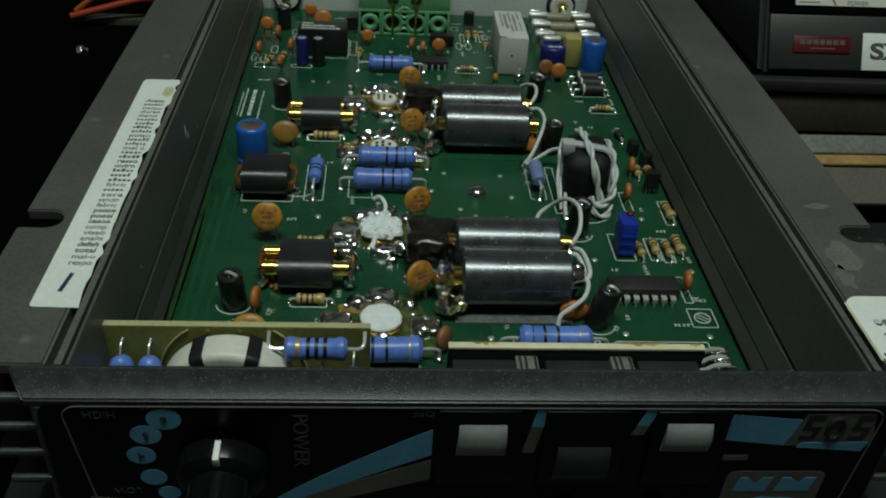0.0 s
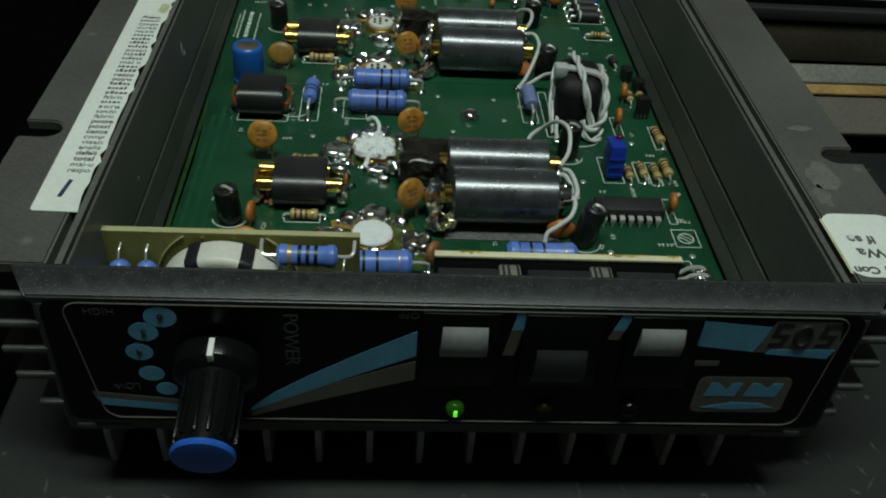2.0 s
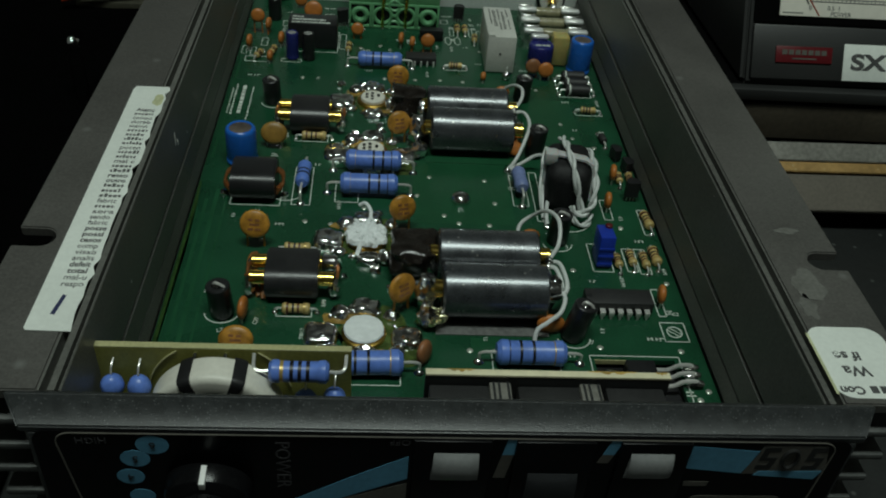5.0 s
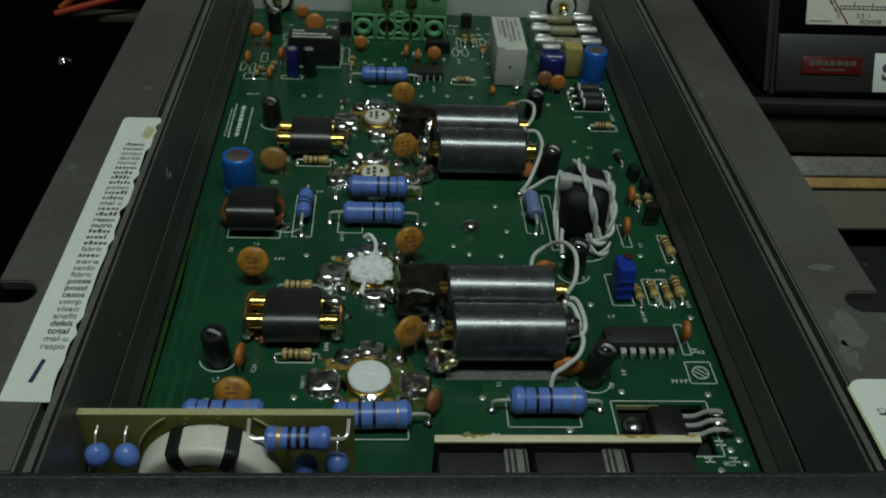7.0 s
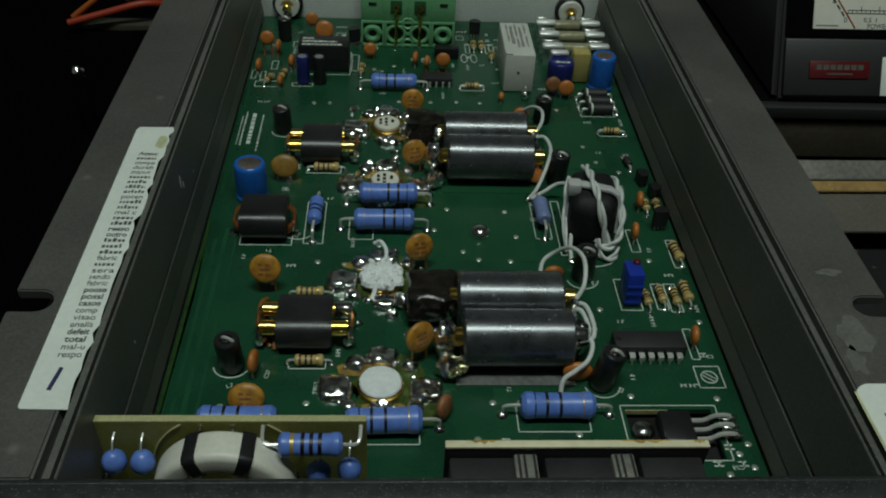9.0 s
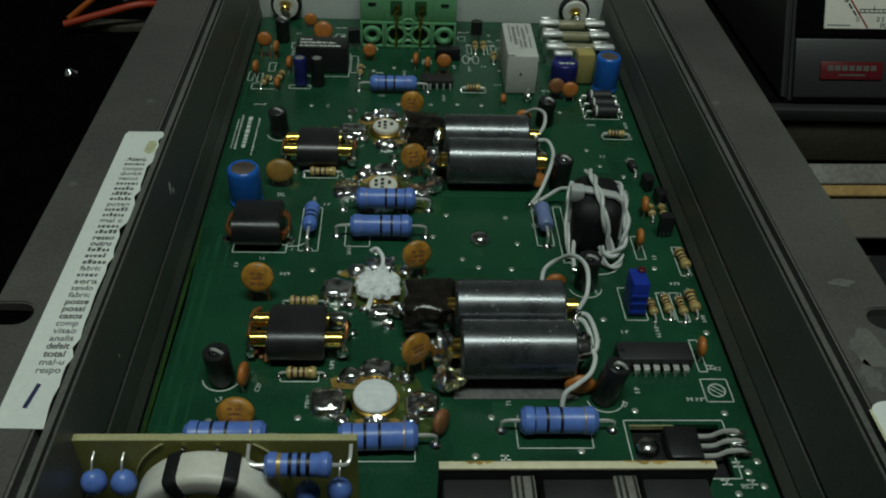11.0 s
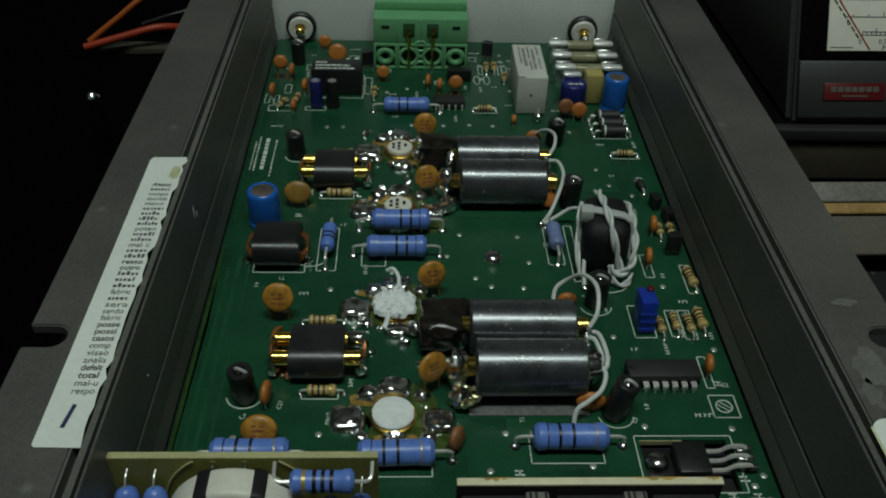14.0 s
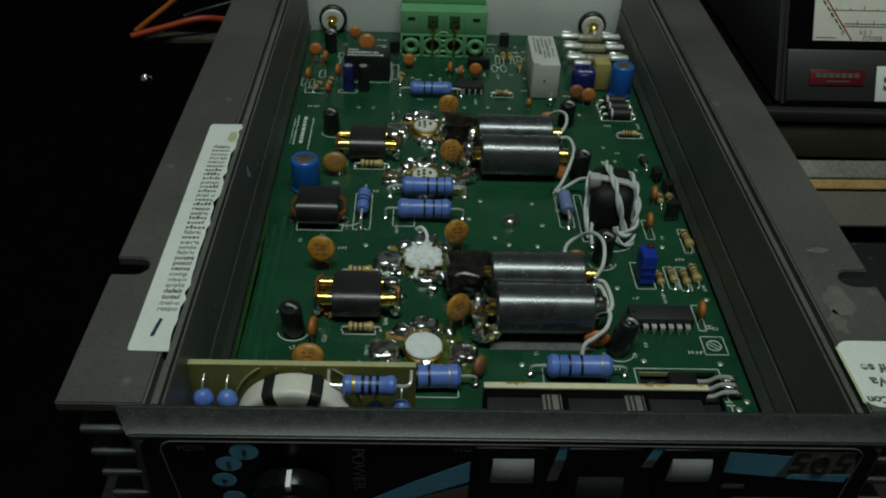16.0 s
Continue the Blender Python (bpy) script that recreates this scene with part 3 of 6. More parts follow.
for k in range(14):
    a = 2 * math.pi * k / 14
    bm = box(B(), 5.2, -18.2, -0.4, 5.9, -5.2, 0.4, 0.25)
    bmesh.ops.rotate(bm, verts=bm.verts, matrix=Matrix.Rotation(a, 3, "Y"))
    part("rib", bm, "knob", knob)
part("cap", lathe(B(), [(5.85, -19.8), (5.95, -20.4), (5.65, -20.9), (4.0, -21.2), (0, -21.3)], 40, axis_y()), "knobcap", knob, "blue disc cap")
part("pointer", box(B(), -0.55, -4.6, 5.4, 0.55, -0.6, 8.7, 0.1), "white", knob, "white pointer line")

# paper labels on the flanges
lab = thing("paper_label", "torn white printed paper label stuck on the grey flange", "label", 0, 0, 36.4, group="flange labels")
rnd = random.Random(4)
edge = [(-77.2 - rnd.random() * 0.9 - (0.6 if k % 5 == 0 else 0), 216 - 2.6 * k) for k in range(38)]
bm = plate(B(), [(-86.4, 117.4), (-86.9, 118), (-87.4, 218.8), (-86.8, 220.2), (-77.6, 220.4), (-77.0, 218.2)] + edge + [(-77.4, 117.2)], 0.0, 0.16)
bmesh.ops.recalc_face_normals(bm, faces=bm.faces)
part("sheet", bm, "paper", lab, smooth=False)
pts = []
for k in range(22):
    a = -2 * math.pi * k / 22
    q = 1 + 0.5 * noise.noise(V(math.cos(a) * 1.4, math.sin(a) * 1.4, 5.0))
    pts.append((min(-79.2 + 1.7 * q * math.cos(a), -77.9), 212.4 + 3.0 * q * math.sin(a)))
part("glue_stain", plate(B(), pts[::-1], 0.165, 0.2), "stain", lab, smooth=False)
WORDS = ("Atenç", "", "compo", "durab", "manut", "", "", "", "", "poten", "", "", "mal c", "", "", "resso", "outro", "", "", "", "fabric", "", "sera", "sendo", "fabric", "posse", "possi", "casos", "comp", "visao", "analis", "defeit", "total", "mal-u", "respo")
for k, word in enumerate(WORDS):
    y = 206.5 - 2.2 * k
    x0, x1 = -84.0 + 0.02 * k, -78.6 - 0.5 * rnd.random()
    if word:
        line = lettering("printed_word", word, 2.3, Matrix.Translation((0, y, 0.18)), "text", lab, thick=0.03, bold=0.055 if k in (0, 15, 16, 25, 26, 27, 31, 32) else 0.015)
        xs_ = [v.co.x for v in line.data.vertices]
        fit_ = Matrix.Translation((x0 * K, 0, 0)) @ Matrix.Diagonal(((x1 - x0) * K / (max(xs_) - min(xs_)), 1, 1, 1)) @ Matrix.Translation((-min(xs_), 0, 0))
        line.data.transform(fit_)
        continue
    x = x0
    while x < x1:
        w = 0.45 + rnd.random() * 0.4
        part("text_bar", box(B(), x, y - 0.55, 0.16, min(x + w, x1), y + 0.35 + (0.5 if rnd.random() > 0.75 else 0.0), 0.22), "text", lab, smooth=False)
        x += w + 0.3
part("pen_mark", plate(B(), [(-82.9, 122.2), (-82.0, 122.0), (-81.2, 128.0), (-82.0, 128.3)], 0.16, 0.24), "pen", lab, smooth=False)
lab = thing("paper_label", "white rounded warranty label stuck on the grey flange", "label", 0, 0, 36.4, group="flange labels")
bm = plate(B(), rounded(78.6, 103.0, 96.0, 124.2, 4.0, 6), 0, 0.16)
part("sheet", bm, "paper", lab, smooth=False)
part("glue_edge", box(B(), 78.5, 104, 0.16, 79.1, 122, 0.2), "stain", lab, smooth=False)
for w, x, y, s in (("if se", 85.2, 115.2, 3.7), ("Wa", 85.6, 110.8, 4.0), ("Con", 82.4, 105.2, 3.0)):
    lettering("printed_word", w, s, Matrix.Translation((x, y, 0.2)) @ TURNED, "text", lab, bold=0.1)
for x0, x1 in ((86.4, 88.0), (88.6, 91.2)):
    part("text_bar", box(B(), x0, 104.4, 0.16, x1, 106.4, 0.22), "text", lab, smooth=False)

rnd = random.Random(8)
for cx, cy, rx_, ry_ in ((85.5, 139.0, 4.0, 5.5), (83.0, 131.0, 1.8, 4.0), (88.0, 160.0, 3.0, 1.2)):
    pts = []
    for k in range(26):
        a = 2 * math.pi * k / 26
        q = 1 + 0.55 * noise.noise(V(math.cos(a) * 1.7 + cx, math.sin(a) * 1.7 + cy, 2.0))
        pts.append((cx + rx_ * q * math.cos(a), cy + ry_ * q * math.sin(a)))
    part("dust_smudge", plate(B(), pts, 36.3, 36.36), "dust", amp, "pale dusty smudge", smooth=False)

for y, z, w, h in ((208, 26.6, 0.5, 2.2), (210.6, 24.0, 0.4, 1.2), (223, 20.0, 0.3, 0.6), (150, 22.0, 0.3, 0.5)):
    part("white_fleck", blob(B(), -74.75, y, z, 0.12, w, h, 0.4, seed=y, sub=2), "white", amp, "pale fleck of paint")
for y, z in ((178, 34.0), (162, 21.0), (196, 19.0), (205, 33.0), (168, 34.6), (140, 5.0)):
    part("white_fleck", blob(B(), 74.75, y, z, 0.1, 0.35, 0.3, 0.4, seed=z, sub=2), "dust", amp, "pale fleck of dust")

# ---- circuit board ----
board = thing("circuit_board", "green printed circuit board screwed inside the amplifier case", "circuit board", 0, 0, 0)
xs, ys = [-73.2, 42.7, 64.5, 73.2], [104.0, 133.5, 149.0, Y1 - 0.5]
bm = B()
grid = [[bm.verts.new((x, y, 0)) for x in xs] for y in ys]
for j in range(3):
    for i in range(3):
        if (i, j) != (1, 1):
            bm.faces.new((grid[j][i], grid[j][i + 1], grid[j + 1][i + 1], grid[j + 1][i]))
ex = bmesh.ops.extrude_face_region(bm, geom=bm.faces[:])
for v in [g for g in ex["geom"] if isinstance(g, bmesh.types.BMVert)]:
    v.co.z = -1.6
bmesh.ops.recalc_face_normals(bm, faces=bm.faces)
part("laminate", bm, "pcb", board, smooth=False)
bm = B()
for x, w in ((-71.6, 0.8), (-69.4, 1.1), (-66.6, 1.3), (-63.4, 0.7)):
    part("copper_trace", box(B(), x - w / 2, 125, 0.0, x + w / 2, 235 - abs(x + 60) * 2, 0.05), "trace", board, smooth=False)
for x0, y0, x1, y1 in ((-72, 240, -71, 330), (-4, 207, 28, 243), (-30, 268, -26, 330), (38, 258, 58, 290), (10, 150, 40, 156)):
    part("copper_trace", box(B(), x0, y0, 0, x1, y1, 0.05), "trace", board, smooth=False)


def frame_of(bm, x0, y0, x1, y1, w=0.28, gap=None):
    for a in ((x0, y0, x1, y0), (x1, y0, x1, y1), (x1, y1, x0, y1), (x0, y1, x0, y0)):
        box(bm, min(a[0], a[2]) - w / 2, min(a[1], a[3]) - w / 2, 0.06, max(a[0], a[2]) + w / 2, max(a[1], a[3]) + w / 2, 0.14)


bm = B()
for r in ((15.2, 141.8, 33.1, 150.5), (-27, 138.0, -9.0, 147), (64.0, 156.2, 70.8, 163.8), (49.2, 185.6, 55.4, 199.0), (28.6, 218, 33.6, 236), (-43.0, 214.5, -37.2, 236), (-62, 213.6, -46.5, 226),
          (-45, 252.6, -33.6, 257), (-42.5, 162.6, -33, 166), (59.2, 279.4, 69.4, 282.6), (10.0, 311.6, 19.4, 314.8), (-53.5, 322.5, -33.6, 342), (54.8, 293.4, 67.6, 309), (35.5, 210, 38.0, 238),
          (-69.8, 311.6, -60.5, 316), (-55.5, 312.4, -47.6, 315.0), (41.6, 133.0, 66, 150.2), (-29.4, 216.8, -22.0, 228), (-72.0, 318, -70.2, 325), (-68.4, 317, -66.6, 324), (-65.0, 326, -62.6, 333), (-58, 346, -55.6, 351), (-40.6, 356, -36.8, 360), (-33.0, 326, -30.4, 340), (-36.0, 352, -30, 355.4), (14.0, 344, 15.8, 352), (22.4, 344, 24, 352), (26.0, 344, 27.6, 350), (-4.6, 334.6, -1.2, 338), (10.6, 356, 13.6, 360), (-26.4, 345, -23, 348), (40.4, 340, 43.0, 352), (64.6, 166.4, 66.8, 178), (57.6, 212, 60.4, 223), (59.8, 186.0, 63.0, 197), (63.6, 185, 67.0, 197), (69.2, 204.6, 72.2, 218)):
    bm = B()
    frame_of(bm, *r)
    part("printed_outline", bm, "silk", board, smooth=False)
bm = B()
for k in range(6):
    y = 354 + rnd.random() * 12
    x = -52 + 14 * rnd.random()
    box(bm, x, y, 0.06, x + 1.6, y + 2.0, 0.14)
for x, y in ((-23, 359), (24, 356), (25, 352), (15, 340), (15, 352), (-8, 337), (3, 336), (-3, 337), (29, 228), (-51, 182), (-40, 174), (-51, 243), (68, 168), (66, 137), (68, 132), (62, 132), (12, 139)):
    box(bm, x - 1.2, y - 0.8, 0.06, x + 1.2, y - 0.4, 0.14)
    box(bm, x - 1.2, y + 0.4, 0.06, x + 0.8, y + 0.8, 0.14)
    box(bm, x - 0.2, y - 0.8, 0.06, x + 0.2, y + 0.8, 0.14)
for k, (x, y) in enumerate(((-71, 331), (-66, 347), (-57, 341), (-56, 360), (-48, 363), (-40, 366), (-28, 331), (-22, 326), (-12, 325), (-3, 322), (8, 332), (12, 364), (24, 362), (28, 357), (14, 330), (20, 333), (41, 331), (42, 314), (44, 300), (56, 289), (69, 288), (57, 268), (61, 246), (55, 230), (63, 213),
                            (66, 201), (57, 180), (48, 181), (71, 186), (60, 157), (47, 160), (36, 150), (-28, 214), (-36, 238), (-48, 256), (-30, 252), (-60, 208), (-46, 204), (-33, 172), (-62, 172), (-30, 168), (-66, 300), (-40, 300), (24, 318), (3, 306))):
    for q in range(2 + k % 3):
        w = 0.5 + 0.35 * ((k + q) % 3)
        up = q * 1.15 - 1.0
        if k % 2:
            box(bm, x + up, y - 0.6, 0.06, x + up + 0.35, y + 0.6, 0.14)
            box(bm, x + up, y + 0.25 * (q % 2), 0.06, x + up + w, y + 0.25 * (q % 2) + 0.3, 0.14)
        else:
            box(bm, x - 0.6, y + up, 0.06, x + 0.6, y + up + 0.35, 0.14)
            box(bm, x - 0.25 * (q % 2), y + up, 0.06, x - 0.25 * (q % 2) + 0.3, y + up + w, 0.14)
part("printed_mark", bm, "silk", board, "white printed marks", smooth=False)["kind"] = "stuff"
def arc(pts, r):
    part("printed_arc", sweep(B(), pts, r, 5), "silk", board, smooth=False)


arc([(67.4 + 2.1 * math.cos(a), 160 + 2.1 * math.sin(a), 0.1) for a in [k * math.pi / 12 for k in range(25)]], 0.18)
for k in (-0.5, 0.5):
    arc([(66.0 - k * 0.7, 161.2 - k * 0.9, 0.1), (68.8 - k * 0.7, 158.8 - k * 0.9, 0.1)], 0.14)
for cx, cy in ((13.0, 339), (17.0, 339)):
    arc([(cx + 1.3 * math.cos(a), cy + 3.6 * math.sin(a), 0.1) for a in [k * math.pi / 9 for k in range(19)]], 0.2)
for cx, cy, r in ((38.4, 156.9, 4.6), (40, 198.8, 4.6), (-57, 163.5, 4.6), (-55, 279, 4.4), (-45, 221, 5.0), (45, 212, 8)):
    arc([(cx + r * math.cos(a), cy + r * math.sin(a) * 0.9, 0.1) for a in [math.pi * (1.05 + 0.9 * k / 10) for k in range(11)]], 0.18)
for w, x, y, s, rot in (("TP13", -34.8, 156.0, 2.4, 90), ("TP14", -32.4, 193.6, 2.4, 90), ("L7", -56.5, 156.6, 2.2, 20), ("C27", -47.6, 160.6, 2.0, 80), ("221", -51.6, 184.6, 2.4, 180), ("T1", -53.0, 211.0, 2.2, 180), ("L5", 43.0, 155.4, 2.2, 60),
                        ("5", 42.8, 197.2, 2.4, 180), ("TP15", -33.0, 284.6, 2.2, 60), ("C2", 69.6, 167.4, 2.0, 0), ("C58", 66.5, 131.0, 2.0, 180), ("T1", 14.2, 155.6, 2.0, 90), ("C50", -20.4, 308, 1.8, 0)):
    lettering("printed_code", w, s * 0.85, Matrix.Translation((x, y, 0.1)) @ Matrix.Rotation(radians(rot), 4, "Z"), "silk", board)
bm = B()
for k, (x, n, w) in enumerate(((-69.6, 12, 0.7), (-66.8, 8, 1.5), (-63.6, 12, 0.6), (-70.9, 10, 0.5))):
    y = 292.0 - k
    for q in range(n):
        ln = (0.7 + 1.1 * rnd.random()) * (1.6 if w > 1 else 1.2)
        box(bm, x - w / 2, y - ln, 0.05, x + w / 2 - 0.2 * rnd.random(), y, 0.12)
        y -= ln + 0.7
part("printed_bars", bm, "silk", board, smooth=False)["kind"] = "stuff"
VIAS = [(5.5, 211.4), (23.1, 246.0), (70.4, 181.0), (-30.3, 190.0), (-58, 150), (-37, 151), (9.6, 151.2), (16.4, 151.2), (22.8, 151.4), (40.5, 157.4), (45.2, 153.4), (5, 139.6), (12.5, 134.4), (24.0, 132.5), (19.6, 207), (10.0, 207.6), (1.4, 233),
        (20, 232), (-3, 222), (22.4, 219), (6.6, 243.6), (13.6, 243.4), (19.8, 243.6), (67.4, 152.6), (-46, 300), (-14, 302), (-2, 302), (8, 302.5), (17, 302), (43, 259), (44, 268), (52, 272), (62, 256), (-50, 196), (-38, 206), (-30, 205), (-62, 130), (70.5, 131),
        (68, 135), (71, 138), (64, 129), (30, 141), (-24, 328), (-16, 331), (26, 330), (40, 305), (46, 298), (55, 262), (-65, 262), (-64, 246), (-20, 214), (40, 178), (43, 186), (56, 205), (62, 208), (0, 128), (20, 128), (36, 126)]
dot = None
for x, y in VIAS:
    if dot is None:
        dot = one = part("solder_dot", lathe(B(), [(0.9, 0.02), (0.75, 0.14), (0.35, 0.24), (0, 0.26)], 10), "dot", board)
    else:
        one = new("solder_dot", dot.data)
        one.parent = board
    one.location = (x * K, y * K, 0)

scr = thing("board_screw", "shiny domed screw holding the green board", "screw", 11.2, 220.1, 0.05)
bm = lathe(B(), [(3.2, 0.1), (3.25, 0.8), (2.9, 1.7), (2.2, 2.4), (1.2, 2.8), (0, 2.9)], 32)
part("head", bm, "solder", scr)


# ---- kinds of component ----
def big_resistor(x, y, rz=0, z=3.6, ln=18.5, r=3.4, material="blue_r", bands=((-0.33, "band_black"), (-0.16, "band_black"), (0.02, "band_black"), (0.33, "band_gold")), lead=4.2, label="large blue power resistor with dark colour bands on the board", drop=True):
    t = thing("power_resistor", label, "resistor", x, y, 0, rz, group="blue power resistors")
    h = ln / 2
    body = part("body", lathe(B(), [(0, -h), (r * 0.72, -h + 0.1), (r, -h + 1.2), (r * 1.0, -h + 2.8), (r * 0.93, -h + 3.6), (r * 0.93, h - 3.6), (r, h - 2.8), (r, h - 1.2), (r * 0.72, h - 0.1), (0, h)], 24, axis_x(0, 0, z)), material, t)
    for f, m_ in bands:
        part("colour_band", lathe(B(), [(r * 0.93, f * ln - 0.36), (r * 0.965, f * ln - 0.34), (r * 0.965, f * ln + 0.34), (r * 0.93, f * ln + 0.36)], 24, axis_x(0, 0, z)), m_, body)
    for s in (-1, 1):
        pts = [(s * (h - 0.2), 0, z), (s * (h + lead * 0.6), 0, z), (s * (h + lead * 0.95), 0, z - 0.5), (s * (h + lead), 0, z - 1.5), (s * (h + lead), 0, 0.2)] if drop else [(s * (h - 0.2), 0, z), (s * (h + lead), 0, z - 0.6)]
        part("lead", sweep(B(), smooth_path(pts, 4), 0.45, 8), "wirelead", t)
        if drop:
            part("solder_joint", lathe(B(), [(1.5, 0), (1.2, 0.4), (0.5, 0.9), (0, 1.0)], 12, Matrix.Translation((s * (h + lead), 0, 0.03))), "solder", t)
    return t


def small_resistor(x, y, rz=0, ln=6.4, r=1.25, material="beige_r", lead=1.9, z=1.5, label="small beige resistor with brown bands on the board"):
    t = thing("small_resistor", label, "resistor", x, y, 0, rz, group="small resistors")
    h = ln / 2
    body = part("body", lathe(B(), [(0, -h), (r * 0.8, -h + 0.1), (r * 1.08, -h + 0.6), (r * 1.08, -h + 1.4), (r * 0.88, -h + 1.9), (r * 0.88, h - 1.9), (r * 1.08, h - 1.4), (r * 1.08, h - 0.6), (r * 0.8, h - 0.1), (0, h)], 14, axis_x(0, 0, z)), material, t)
    for f, m_ in ((-0.3, "band_brown"), (-0.1, "band_black"), (0.08, "band_brown"), (0.3, "band_gold")):
        part("colour_band", lathe(B(), [(r * 0.9, f * ln - 0.3), (r * 1.12 if abs(f) > 0.2 else r * 0.94, f * ln - 0.28), (r * 1.12 if abs(f) > 0.2 else r * 0.94, f * ln + 0.28), (r * 0.9, f * ln + 0.3)], 14, axis_x(0, 0, z)), m_, body)
    for s in (-1, 1):
        part("lead", sweep(B(), smooth_path([(s * (h - 0.1), 0, z), (s * (h + lead * 0.7), 0, z), (s * (h + lead), 0, z - 0.6), (s * (h + lead), 0, 0.1)], 3), 0.28, 6), "wirelead", t)
        part("solder_joint", lathe(B(), [(0.9, 0), (0.7, 0.35), (0, 0.7)], 10, Matrix.Translation((s * (h + lead), 0, 0.03))), "solder", t)
    return t


def diode(x, y, rz=0, ln=7.0, r=1.9):
    t = thing("diode", "black axial diode with a silver band on the board", "diode", x, y, 0, rz, group="diodes")
    body = part("body", lathe(B(), [(r * 0.8, -ln / 2), (r, -ln / 2 + 0.4), (r, ln / 2 - 0.4), (r * 0.8, ln / 2)], 16, axis_x(0, 0, r + 0.2)), "dip", t)
    part("cathode_band", lathe(B(), [(r, -ln * 0.38), (r * 1.03, -ln * 0.375), (r * 1.03, -ln * 0.31), (r, -ln * 0.305)], 16, axis_x(0, 0, r + 0.2)), "silk", body)
    for s in (-1, 1):
        part("lead", sweep(B(), smooth_path([(s * ln / 2, 0, r), (s * (ln / 2 + 1.6), 0, r), (s * (ln / 2 + 2.2), 0, 0.1)], 3), 0.4, 6), "wirelead", t)
        part("solder_joint", lathe(B(), [(1.1, 0), (0.8, 0.4), (0, 0.8)], 10, Matrix.Translation((s * (ln / 2 + 2.2), 0, 0.03))), "solder", t)
    return t


def disc_cap(x, y, zc, r, rz=0, lean=0, material="disc", thick=2.4, squash=1.0, label="round ochre ceramic disc capacitor standing on two leads", lead_gap=0.55):
    """Stands on edge; its face looks along -y before it is turned by rz, and leans back by lean degrees."""
    t = thing("disc_capacitor", label, "capacitor", x, y, 0, rz, group="ceramic disc capacitors")
    h = thick / 2
    prof = [(0, -h), (r * 0.55, -h * 0.95), (r * 0.85, -h * 0.7), (r * 0.97, -h * 0.35), (r, 0), (r * 0.97, h * 0.35), (r * 0.85, h * 0.7), (r * 0.55, h * 0.95), (0, h)]
    m = Matrix.Translation((0, 0, zc)) @ Matrix.Rotation(radians(-lean), 4, "X") @ axis_y() @ Matrix.Diagonal((1, squash, 1, 1))
    disc = part("disc", lathe(B(), prof, 28, m), material, t)
    if r > 4.1 and material == "disc":
        for x0, y0, w in ((-1.9, 1.0, 1.5), (0.1, 1.1, 1.7), (-1.4, -0.4, 2.9), (-1.7, -1.8, 1.2), (0.2, -1.7, 1.3)):
            bm = box(B(), x0, y0, -h * 1.02, x0 + w, y0 + 0.75, -h * 0.8)
            bmesh.ops.transform(bm, matrix=m, verts=bm.verts)
            part("print_bar", bm, "disc3", disc, "faded brown print", smooth=False)
    for s in (-1, 1):
        part("lead", sweep(B(), smooth_path([(s * r * lead_gap, 0, zc - r * squash * 0.8), (s * r * lead_gap, 0, max(0.8, (zc - r * squash) * 0.5)), (s * r * lead_gap, 0, 0.0)], 3), 0.32, 6), material if zc - r > 1.5 else "wirelead", t)
    return t


def choke(x, y, h=11.5, r=3.1, lean=0, rz=0, tilt=0):
    t = thing("ferrite_choke", "upright black ferrite bead choke with a wire through it", "choke", x, y, 0, rz, group="upright chokes", rx=lean, ry=tilt)
    bead = part("bead", lathe(B(), [(r * 0.9, 0.3), (r, 0.8), (r, h - 0.32), (r - 0.3, h), (r * 0.52, h), (r * 0.44, h - 0.4), (r * 0.44, h - 1.6), (0, h - 1.6)], 28), "ferrite2", t)
    part("top_solder", lathe(B(), [(0.9, h - 0.9), (0.8, h - 0.5), (0.4, h - 0.2), (0, h - 0.15)], 12), "solder", bead)
    part("wire", sweep(B(), smooth_path([(-0.9, 0.3, h - 1.0), (-0.7, 0, h + 0.5), (0.4, -0.5, h + 0.7), (1.3, -0.8, h + 0.3), (1.9, -0.9, h - 0.3)], 4), 0.5, 7), "wirelead", t)
    return t


def electrolytic(x, y, h, r, material, label, top="can_top"):
    t = thing("electrolytic_capacitor", label, "capacitor", x, y, 0)
    can = part("can", lathe(B(), [(r * 0.94, 0.3), (r * 1.04, 0.7), (r * 1.04, 1.3), (r * 0.95, 2.0), (r, 2.8), (r, h - 1.3), (r * 0.975, h - 0.7), (r * 0.92, h - 0.25), (r * 0.84, h), (r * 0.76, h - 0.05), (r * 0.72, h - 0.4), (0, h - 0.4)], 36), material, t)
    part("top", lathe(B(), [(r * 0.72, h - 0.36), (r * 0.66, h - 0.22), (0, h - 0.26)], 28), top, can)
    return t


def transistor_small(x, y, rz=0, h=5.6, z=2.0):
    t = thing("small_transistor", "small black half-round transistor on three leads", "transistor", x, y, 0, rz, group="small transistors")
    pts = [(2.4 * math.cos(radians(a)), 2.4 * math.sin(radians(a))) for a in range(-35, 216, 18)]
    part("body", plate(B(), pts, z, z + h), "plastic", t)
    for k in (-1.27, 0, 1.27):
        part("lead", sweep(B(), [(k, 0, z), (k, 0, 0)], 0.28, 5), "wirelead", t)
    return t


